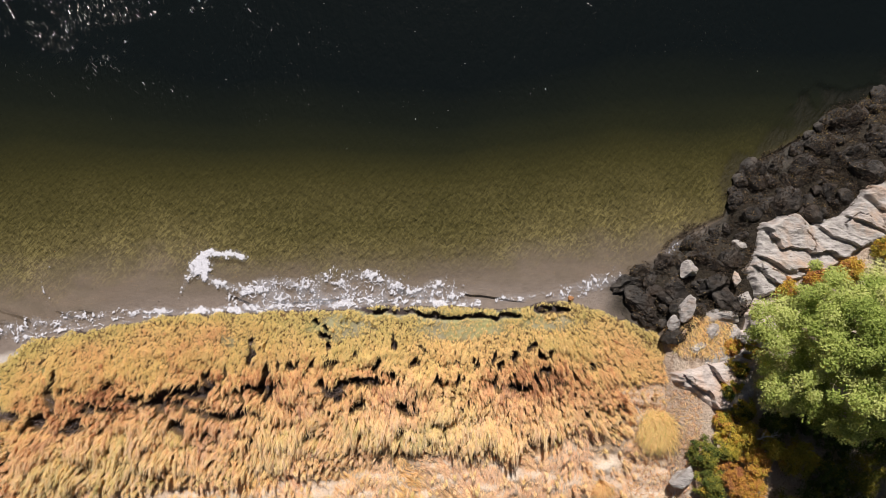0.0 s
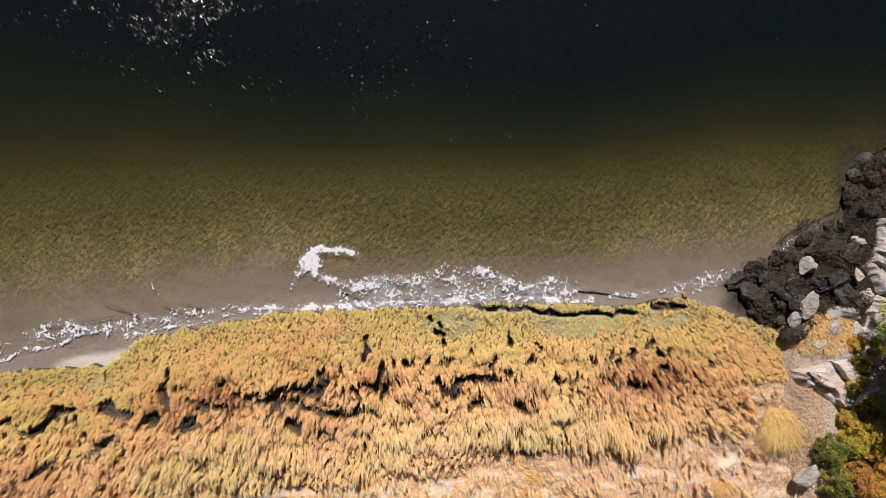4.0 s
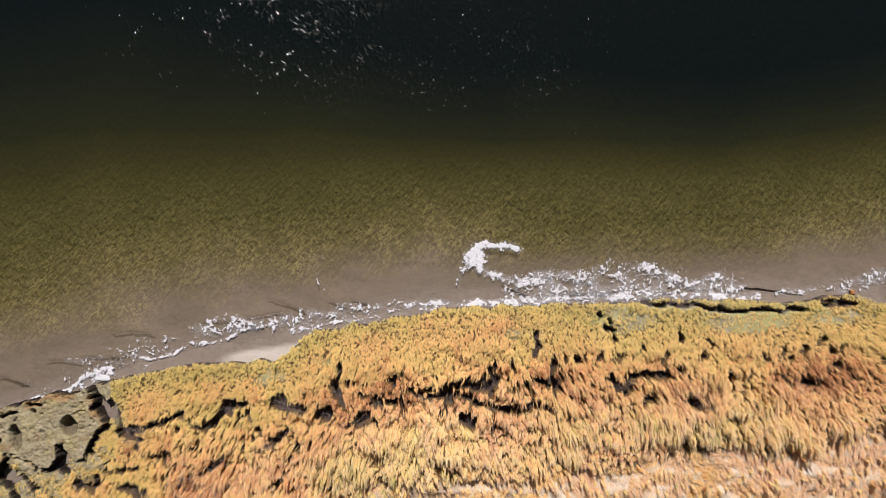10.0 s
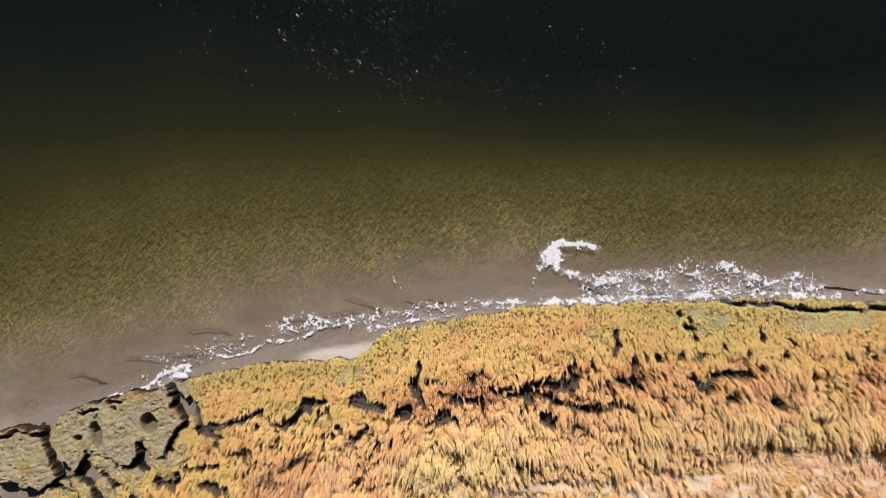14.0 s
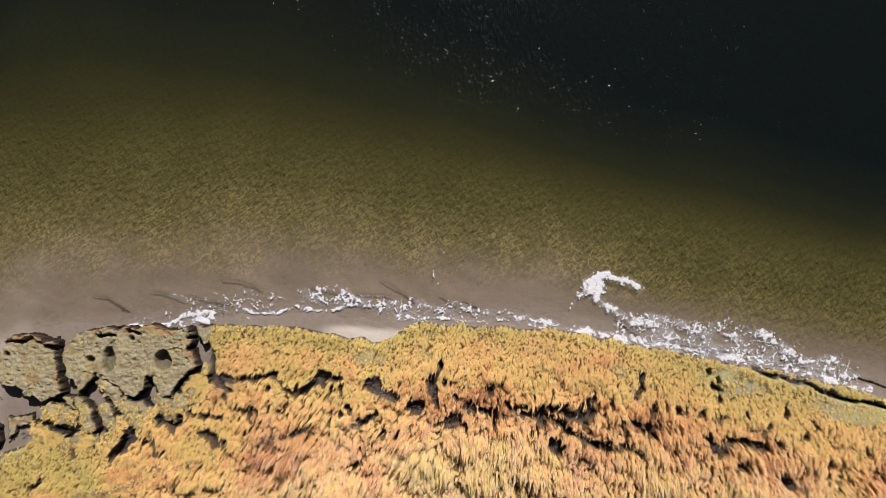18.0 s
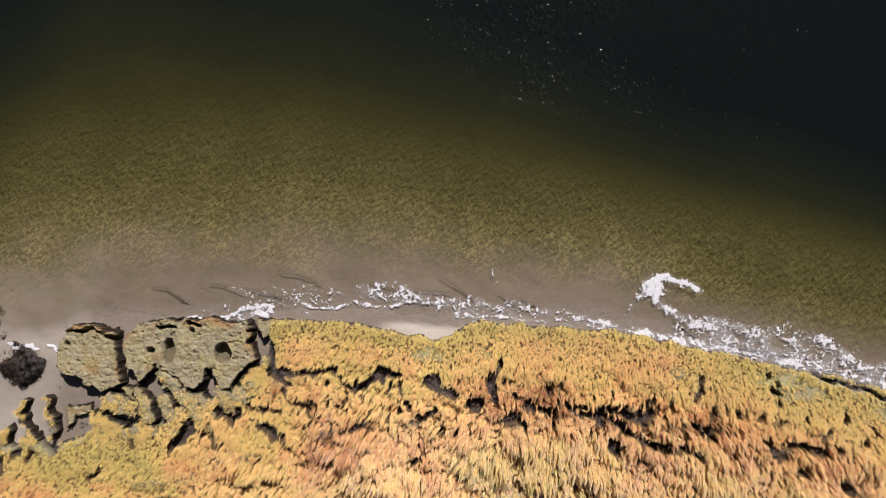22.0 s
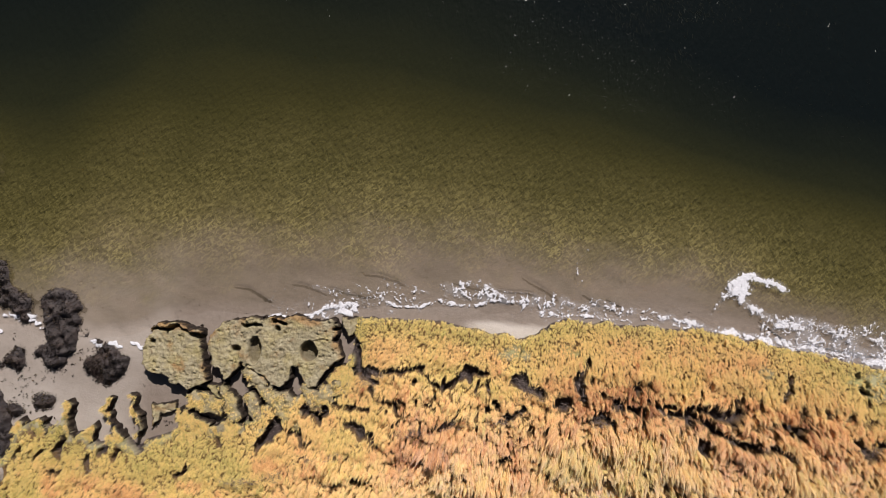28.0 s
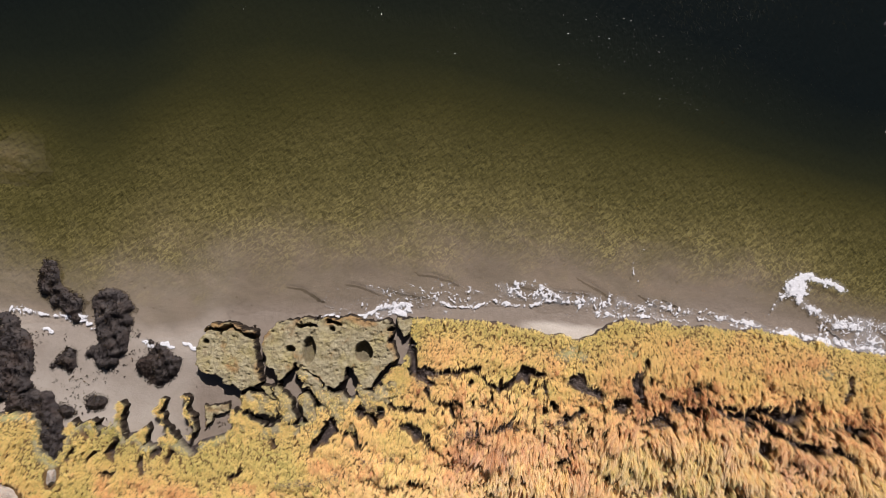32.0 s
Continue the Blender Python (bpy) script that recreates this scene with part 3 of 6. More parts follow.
def sheet(xs, ys):
    gx, gy = np.meshgrid(xs, ys)
    n, m = gx.shape
    k = np.arange(n * m).reshape(n, m)
    faces = np.stack([k[:-1, :-1], k[:-1, 1:], k[1:, 1:], k[1:, :-1]], -1).reshape(-1, 4)
    return gx.ravel(), gy.ravel(), faces


# ---- ground ----
gx, gy, faces = sheet(axis(-46, 20, 0.13, 1500), axis(-16, 13, 0.13, 1500))
off, share = seaward(gx, gy)
land = np.maximum(smooth(7.2, 8.2, gx) * smooth(-0.3, -1.5, off), smooth(-8.0, -10.0, gy - 0.18 * (gx + 10)) * smooth(-3, -4, off))
weedy = smooth(-0.9, 0.1, polygon_depth(gx, gy, WEEDY) - 0.35 + 0.75 * smooth(9.5, 11.0, gx) + (0.8 + 1.8 * smooth(9.0, 11.0, gx)) * (value_noise(gx, gy, 1.1, 4, 14) - 0.45))
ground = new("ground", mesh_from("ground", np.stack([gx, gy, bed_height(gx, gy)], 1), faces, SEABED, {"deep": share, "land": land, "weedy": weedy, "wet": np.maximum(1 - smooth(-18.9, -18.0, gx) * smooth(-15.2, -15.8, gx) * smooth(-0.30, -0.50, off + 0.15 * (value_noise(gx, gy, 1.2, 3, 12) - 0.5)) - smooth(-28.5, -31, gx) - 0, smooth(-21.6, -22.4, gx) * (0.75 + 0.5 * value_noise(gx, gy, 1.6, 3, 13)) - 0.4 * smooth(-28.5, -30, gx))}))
tagged(ground, "pale sand beach running down to a weedy sea bed", "ground", kind="structure")

# ---- water ----
wx = axis(-46, 20, 0.065, 1500)
rows = np.concatenate([np.arange(-0.5, 3.0, 0.04), np.geomspace(3.0, 1800, 60)])
k = np.arange(len(wx) * len(rows)).reshape(len(rows), len(wx))
faces = np.stack([k[:-1, :-1], k[:-1, 1:], k[1:, 1:], k[1:, :-1]], -1).reshape(-1, 4)
px_, off_ = np.meshgrid(wx, rows)
px_, off_ = px_.ravel(), off_.ravel()
py_ = along(WATERLINE, px_) + off_
off, share = seaward(px_, py_)
# low wavelets that run in at a slant, steep on the shore side
crest = np.zeros_like(px_)
for line in WAVELETS + WAVELETS_MORE:
    near = (np.abs(px_ - line[0][0]) < 4) & (off_ < 4)
    lift = np.interp(px_[near], [p[0] for p in line], [p[1] for p in line]) + 0.14 * (value_noise(px_[near], 0 * px_[near] + line[0][1], 0.6, 2, 24) - 0.5)
    side = py_[near] - lift
    ends = smooth(line[0][0] - 0.1, line[0][0] + 0.5, px_[near]) * smooth(line[-1][0] + 0.1, line[-1][0] - 0.5, px_[near])
    crest[near] = np.maximum(crest[near], ends * np.where(side < 0, smooth(-0.08, 0.0, side), smooth(0.55, 0.0, side)))
pz_ = 0.024 * (value_noise(px_, py_, 0.8, 2, 22) - 0.5) * smooth(3.0, 2.0, off_) + 0.036 * crest
water = new("water", mesh_from("water", np.stack([px_, py_, pz_], 1), faces, WATER, {"deep": np.clip(share + 0.20 * smooth(-32, -36, px_) * smooth(0.2, 1.0, off_) + 0.14 * smooth(-10, -6, px_) * smooth(4, 1, px_) * smooth(0.4, 1.2, off_) * smooth(4.5, 2.5, off_) + 0.14 * (value_noise(px_, py_ * 1.6, 5, 4, 23) - 0.5), 0, 2) ** 1.2 * (1 - 0.5 * np.exp(-(((px_ + 39) / 1.5) ** 2) - ((py_ + 1.3) / 1.1) ** 2)), "weedy": smooth(-0.35, 0.15, polygon_depth(px_, py_, WEEDY) - 0.25 + 0.65 * smooth(9.5, 11.0, px_) + (0.6 + 1.6 * smooth(9.0, 11.0, px_)) * (value_noise(px_, py_, 1.1, 4, 14) - 0.45)) * smooth(60, 40, np.abs(px_))}))
tagged(water, "murky brown shallows turning olive and black offshore", "water", kind="structure")


# ---- marsh bank ----
def bank_top(x, y, sd):
    z = 0.50 + 0.045 * np.clip(sd, 0, 6) + 0.20 * (value_noise(x, y, 0.32, 3, 30) - 0.5) * (0.35 * smooth(0.2, 0.6, sd) + 0.65 * smooth(1.2, 2.4, sd)) + 0.10 * (value_noise(x, y, 2.0, 2, 31) - 0.5)
    z = z + 0.16 * (value_noise(x, y, 0.3, 3, 38) - 0.5) * smooth(-21, -24, x) * smooth(0.1, 0.5, sd)
    z = z + 0.40 * (value_noise(x * 0.75, y * 1.8, 0.6, 2, 35) - 0.5) * smooth(1.0, 2.2, sd)
    return z


MATS = [(-3.7, -1.1, 1.5, 0.55), (0.6, -1.12, 2.1, 0.5), (3.9, -0.98, 1.4, 0.45), (-7.75, -1.6, 0.55, 0.3), (-16.6, -3.2, 0.7, 0.3), (-14.9, -2.6, 0.5, 0.25)]


def bare_mats(x, y):
    best = np.zeros(np.shape(x))
    wx, wy = x + 0.7 * (value_noise(x, y, 0.6, 3, 50) - 0.5), y + 0.7 * (value_noise(x, y, 0.6, 3, 51) - 0.5)
    for mx, my, ra, rb in MATS:
        best = np.maximum(best, smooth(1.1, 0.6, np.hypot((wx - mx) / ra, (wy - my) / rb)))
    return best


gx, gy, faces = sheet(np.arange(-46, 8.9, 0.06), np.arange(-17, 0.3, 0.06))
sd = bank_depth(gx, gy)
keep_ = (sd > -0.12) & (gx < 8.8)
good = keep_[faces].all(1)
faces = faces[good]
used = np.unique(faces)
remap = np.full(len(gx), -1)
remap[used] = np.arange(len(used))
faces, gx, gy, sd = remap[faces], gx[used], gy[used], sd[used]
gap = gap_share(gx, gy)
base = bed_height(gx, gy) - 0.05
top = bank_top(gx, gy, sd)
gz = base + (top - base) * smooth(-0.07, 0.10, sd)
gz = gz - gap * np.minimum(0.5, gz - base - 0.13).clip(0)
gz = np.where(gx > 8.0, gz - (gx - 8.0) * 0.6, gz)
backland = smooth(-5.6, -6.4, gy - 0.10 * (gx + 2) + 0.8 * (value_noise(gx, gy, 1.5, 3, 33) - 0.5)) * smooth(-16, -11, gx)
backland = np.maximum(backland, smooth(6.0, 6.8, gx + 0.6 * (value_noise(gx, gy, 0.8, 3, 34) - 0.5)) * smooth(-2.9, -3.4, gy))
bank = new("marsh_bank", mesh_from("marsh_bank", np.stack([gx, gy, gz], 1), faces, BANK, {"mud": np.maximum(gap, 1 - smooth(-0.02, 0.08, sd)), "back": backland, "mat": np.maximum(bare_mats(gx, gy), np.maximum(smooth(0.35, 0.1, sd) * smooth(-21, -23, gx), smooth(0.40, 0.25, line_distance(gx, gy, CRACKS[0][1:]))))}))
tagged(bank, "peat bank of the salt marsh, cut by muddy trenches", "ground", kind="structure")

# ---- peat blocks broken off the bank ----
BLOCK_A = [(-29.71, -6.27), (-29.59, -5.61), (-29.38, -5.38), (-28.42, -5.18), (-27.8, -5.25), (-27.55, -5.91), (-27.38, -6.49), (-27.1, -6.95), (-27.59, -7.3), (-28.47, -7.13), (-29.34, -6.99), (-29.64, -6.62)]
BLOCK_B = [(-27.39, -5.23), (-26.92, -4.66), (-26.25, -4.4), (-25.21, -4.18), (-24.76, -3.84), (-24.0, -3.92), (-23.26, -3.6), (-23.07, -3.95), (-23.08, -4.37), (-22.79, -4.6), (-22.61, -4.92), (-22.96, -5.28), (-23.21, -5.7), (-23.24, -6.06), (-23.52, -6.18), (-23.86, -5.95), (-23.97, -5.64), (-24.22, -5.68), (-24.26, -6.14), (-24.56, -6.4), (-24.95, -6.32), (-25.75, -6.08), (-26.11, -5.81), (-26.12, -6.08), (-26.34, -6.58), (-26.49, -6.67), (-26.82, -6.35), (-27.1, -6.33), (-27.3, -5.84)]
BLOCK_C = [(-22.95, -3.47), (-22.5, -3.36), (-22.42, -3.65), (-22.56, -4.1), (-22.88, -3.82)]
BLOCK_D = [(-22.9, -5.8), (-22.68, -5.29), (-22.3, -5.02), (-22.1, -5.24), (-22.0, -5.75), (-22.1, -6.04), (-22.47, -6.04)]
BLOCK_E = [(-25.63, -6.18), (-25.1, -6.4), (-24.47, -6.69), (-24.14, -6.56), (-24.0, -7.05), (-24.73, -7.06), (-25.58, -6.66)]
BLOCK_F = [(-27.75, -7.52), (-27.04, -7.3), (-26.34, -7.47), (-26.24, -7.8), (-26.84, -7.95), (-27.51, -7.86)]
BLOCK_G = [(-27.06, -7.08), (-26.58, -7.0), (-26.2, -7.35), (-25.68, -7.84), (-25.9, -8.02), (-26.41, -7.4), (-26.85, -7.29)]
BLOCK_H = [(-28.93, -8.31), (-28.5, -8.2), (-28.1, -8.01), (-27.99, -8.14), (-28.43, -8.45), (-28.54, -8.83), (-28.62, -8.96), (-28.77, -8.53)]
HOLES = [(-25.73, -5.40, 0.22, 0.48, 0.15), (-23.83, -4.96, 0.30, 0.36, 0.2), (-25.12, -4.48, 0.09, 0.08, 0), (-26.38, -5.52, 0.16, 0.11, 0.4), (-28.99, -5.6, 0.08, 0.1, 0), (-29.37, -6.01, 0.11, 0.08, 0)]
RIM_CRACKS = [[(-29.75, -5.9), (-29.4, -5.52), (-29.0, -5.46), (-28.54, -5.32), (-28.16, -5.38), (-27.77, -5.4)], [(-26.39, -4.6), (-25.77, -4.5)], [(-25.36, -4.32), (-24.93, -4.25)], [(-23.16, -3.9), (-22.87, -4.0)]]
RIDGES = [(0.17, (-25.74, -6.31), (-25.18, -6.57), (-24.66, -6.83), (-24.22, -7.11), (-24.04, -7.45)), (0.17, (-26.48, -7.08), (-26.13, -7.34), (-25.75, -7.77)), (0.19, (-25.38, -7.15), (-25.01, -7.49), (-24.77, -8.04)), (0.19, (-24.29, -6.86), (-23.74, -7.24), (-23.56, -7.55)), (0.25, (-27.31, -8.61), (-26.9, -8.46)), (0.21, (-25.94, -8.35), (-25.61, -8.26)), (0.12, (-27.71, -8.32), (-27.52, -8.19)), (0.25, (-23.05, -6.45), (-22.63, -6.03)), (0.17, (-23.54, -6.32), (-23.05, -6.8))]
RIDGES_WEST = [(0.12, (-30.42, -8.45), (-30.42, -8.84), (-30.08, -9.24), (-29.6, -9.51)), (0.12, (-29.64, -8.15), (-29.44, -8.59), (-29.05, -8.97), (-29.01, -9.45)), (0.19, (-31.75, -9.09), (-31.7, -9.57), (-31.35, -10.06)), (0.23, (-33.25, -10.17), (-32.92, -10.57)), (0.21, (-32.52, -9.88), (-32.29, -10.31)), (0.21, (-30.71, -9.5), (-30.69, -9.89)), (0.21, (-29.89, -9.88), (-29.57, -9.6))]
BLOCKS = [(BLOCK_A, 0.58, "grey-green peat block with a cracked rim, on wet sand"), (BLOCK_B, 0.58, "large peat block with two round holes and an algae mat"), (BLOCK_C, 0.40, "small peat lump at the water's edge"), (BLOCK_D, 0.46, "peat lump topped with yellow marsh grass"), (BLOCK_E, 0.52, "narrow ridge of eroded peat over mud"), (BLOCK_F, 0.50, "peat lump with short yellow grass on wet sand"), (BLOCK_G, 0.42, "low winding ridge of eroded peat"), (BLOCK_H, 0.26, "thin crumbling peat remnant on wet sand")]


def block_height(x, y, outline, tall):
    wx = x + 0.30 * (value_noise(x, y, 0.34, 4, 40) - 0.5)
    wy = y + 0.30 * (value_noise(x, y, 0.3, 3, 41) - 0.5)
    d = polygon_depth(wx, wy, outline) + 0.06 + 0.13 * (value_noise(x, y, 0.14, 3, 48) - 0.5)
    base = bed_height(x, y) - 0.04
    lift = smooth(-0.015, 0.045, d)
    dig = np.zeros_like(x)
    for hx, hy, ra, rb, turn in HOLES:
        c, s_ = math.cos(turn), math.sin(turn)
        ex, ey = x + 0.35 * (wx - x) - hx, y + 0.35 * (wy - y) - hy
        u, v = ex * c + ey * s_, -ex * s_ + ey * c
        dig = np.maximum(dig, smooth(1.10, 0.92, np.hypot(u / ra, v / rb)))
    for line in RIM_CRACKS:
        dig = np.maximum(dig, smooth(0.075, 0.04, line_distance(wx, wy, line)))
    rough = 0.10 * (value_noise(x, y, 0.11, 3, 42) - 0.5) - 0.09 * smooth(0.72, 0.84, value_noise(x, y, 0.13, 2, 49)) + 0.10 * (value_noise(x, y, 0.9, 2, 43) - 0.5)
    z = base + (np.maximum(tall + rough - base, 0.02)) * lift * (1 - 0.82 * dig)
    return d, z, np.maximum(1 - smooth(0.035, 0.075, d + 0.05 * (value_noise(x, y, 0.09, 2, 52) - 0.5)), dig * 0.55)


SEEDED = []
for outline, tall, label in BLOCKS:
    xs, ys = [p[0] for p in outline], [p[1] for p in outline]
    bx, by, faces = sheet(np.arange(min(xs) - 0.2, max(xs) + 0.2, 0.028), np.arange(min(ys) - 0.2, max(ys) + 0.2, 0.028))
    d, bz, side = block_height(bx, by, outline, tall)
    faces = faces[(d > -0.06)[faces].all(1)]
    used = np.unique(faces)
    remap = np.full(len(bx), -1)
    remap[used] = np.arange(len(used))
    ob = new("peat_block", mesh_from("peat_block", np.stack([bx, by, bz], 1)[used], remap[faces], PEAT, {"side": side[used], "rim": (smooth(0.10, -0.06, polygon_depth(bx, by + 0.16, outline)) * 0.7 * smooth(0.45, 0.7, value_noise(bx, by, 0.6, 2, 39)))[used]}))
    tagged(ob, label, "peat block", "peat blocks along the shore")
    if "grass" in label:
        SEEDED.append(np.stack([bx, by, bz], 1)[(d > 0.05) & (rng.random(len(d)) < (1.0 if "yellow marsh" in label else 0.45))])
for width, *line in [(1.3 * r[0], *r[1:]) for r in RIDGES] + [(0.7 * r[0], *r[1:]) for r in RIDGES_WEST]:
    xs, ys = [p[0] for p in line], [p[1] for p in line]
    bx, by, faces = sheet(np.arange(min(xs) - 0.45, max(xs) + 0.45, 0.025), np.arange(min(ys) - 0.45, max(ys) + 0.45, 0.025))
    ux = bx + 0.36 * (value_noise(bx, by, 0.3, 3, 44) - 0.5)
    uy = by + 0.36 * (value_noise(bx, by, 0.3, 3, 45) - 0.5)
    d = width * (0.7 + 1.0 * value_noise(bx, by, 0.3, 2, 46)) + 0.10 * (value_noise(bx, by, 0.12, 2, 48) - 0.5) - line_distance(ux, uy, line)
    base = bed_height(bx, by) - 0.04
    bz = base + (0.40 if line[0][0] < -28 else 0.52) * smooth(-0.02, 0.06, d) * (0.75 + 0.5 * value_noise(bx, by, 0.25, 3, 47))
    faces = faces[(d > -0.05)[faces].all(1)]
    used = np.unique(faces)
    remap = np.full(len(bx), -1)
    remap[used] = np.arange(len(used))
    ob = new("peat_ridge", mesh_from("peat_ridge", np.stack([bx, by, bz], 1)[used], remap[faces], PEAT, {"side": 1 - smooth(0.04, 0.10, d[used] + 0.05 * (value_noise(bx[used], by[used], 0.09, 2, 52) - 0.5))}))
    tagged(ob, "crumbling ridge of eroded peat between muddy hollows", "peat block", "peat ridges along the shore")
    SEEDED.append(np.stack([bx, by, bz], 1)[used][(d[used] > 0.05) & (rng.random(len(used)) < (0.85 if line[0][0] < -28 or line[0][1] < -8 else 0.10))])


# ---- grass ----
def blades(name, x, y, z, tall, lean, heading, width, tint, material, label, category="grass", bleach=0.0):
    """One object of single bent blades, bleached towards the tip."""
    n = len(x)
    root = np.stack([x, y, z - 0.03], 1)
    way = np.stack([np.cos(heading), np.sin(heading), 0 * x], 1)
    spin = rng.random(n) * math.tau
    side = np.stack([np.cos(spin), np.sin(spin), 0 * x], 1) * (width / 2)[:, None]
    mid = root + way * (lean * tall * 0.36)[:, None] + np.array([0, 0, 1.0]) * (tall * 0.66)[:, None]
    tip = root + way * (lean * tall)[:, None] + np.array([0, 0, 1.0]) * (tall * (1 - 0.38 * lean))[:, None]
    verts = np.stack([root, mid + side, tip, mid - side], 1).reshape(-1, 3)
    k = np.arange(n) * 4
    faces = np.stack([k, k + 1, k + 2, k + 3], 1)
    pale = np.zeros((n, 4)) + np.reshape(bleach, (-1, 1)) * np.array([0, 0.45, 1.0, 0.45])
    ob = new(name, mesh_from(name, verts, faces, material, {"tint": np.repeat(tint, 4), "bleach": pale.ravel()}, soft=False))
    return tagged(ob, label, category, kind="stuff")


def scatter(a, b, c, d, per_metre):
    n = int((b - a) * (d - c) * per_metre)
    return rng.uniform(a, b, n), rng.uniform(c, d, n)


def locks(name, x, y, z, way_x, way_y, tall, fan, tight, width, tint, bleach, per, label):
    """Grass in locks: blades whose roots stand apart and whose tips run together, faces turned to the sky."""
    n = len(x) * per
    rep = lambda v: np.repeat(v, per)
    rx, ry = rep(x) + rng.normal(0, 1, n) * fan, rep(y) + rng.normal(0, 1, n) * fan
    grow = rng.uniform(0.62, 1.12, n)
    tx = rep(x + way_x) + rng.normal(0, 1, n) * tight + rep(way_x) * (grow - 1)
    ty = rep(y + way_y) + rng.normal(0, 1, n) * tight + rep(way_y) * (grow - 1)
    ok = (gap_share(rx, ry, 0.9) < 0.5) & ((gap_share(tx, ty, 0.75) < 0.5) | (rng.random(n) < 0.15)) & ((gap_share((rx + tx) / 2, (ry + ty) / 2, 0.85) < 0.5) | (rng.random(n) < 0.15))
    h = rep(tall) * grow
    z0 = rep(z)
    rx, ry, tx, ty, h, z0 = rx[ok], ry[ok], tx[ok], ty[ok], h[ok], z0[ok]
    n = len(rx)
    dx, dy = tx - rx, ty - ry
    run = np.hypot(dx, dy) + 1e-6
    spin = rng.normal(0, 0.55, n)
    sx, sy = -dy / run, dx / run
    sx, sy = sx * np.cos(spin) - sy * np.sin(spin), sx * np.sin(spin) + sy * np.cos(spin)
    w = width * rng.uniform(0.6, 1.4, n) / 2
    root = np.stack([rx, ry, z0 - 0.04], 1)
    mid = np.stack([rx + 0.42 * dx, ry + 0.42 * dy, z0 + 0.78 * h], 1)
    tip = np.stack([tx, ty, z0 + h * rng.uniform(0.55, 0.95, n)], 1)
    side = np.stack([sx * w, sy * w, 0.35 * w * rng.normal(0, 1, n)], 1)
    verts = np.stack([root, mid + side, tip, mid - side], 1).reshape(-1, 3)
    k = np.arange(n) * 4
    faces = np.stack([k, k + 1, k + 2, k + 3], 1)
    hue = np.clip(rep(tint)[ok] + rng.normal(0, 0.035, n), 0, 1)
    pale = np.clip(rep(bleach)[ok] * rng.uniform(0.7, 1.2, n), 0, 1)[:, None] * np.array([0, 0.6, 1.0, 0.6])
    ob = new(name, mesh_from(name, verts, faces, GRASS, {"tint": np.repeat(hue, 4), "bleach": pale.ravel()}, soft=False))
    return tagged(ob, label, "grass", kind="stuff")


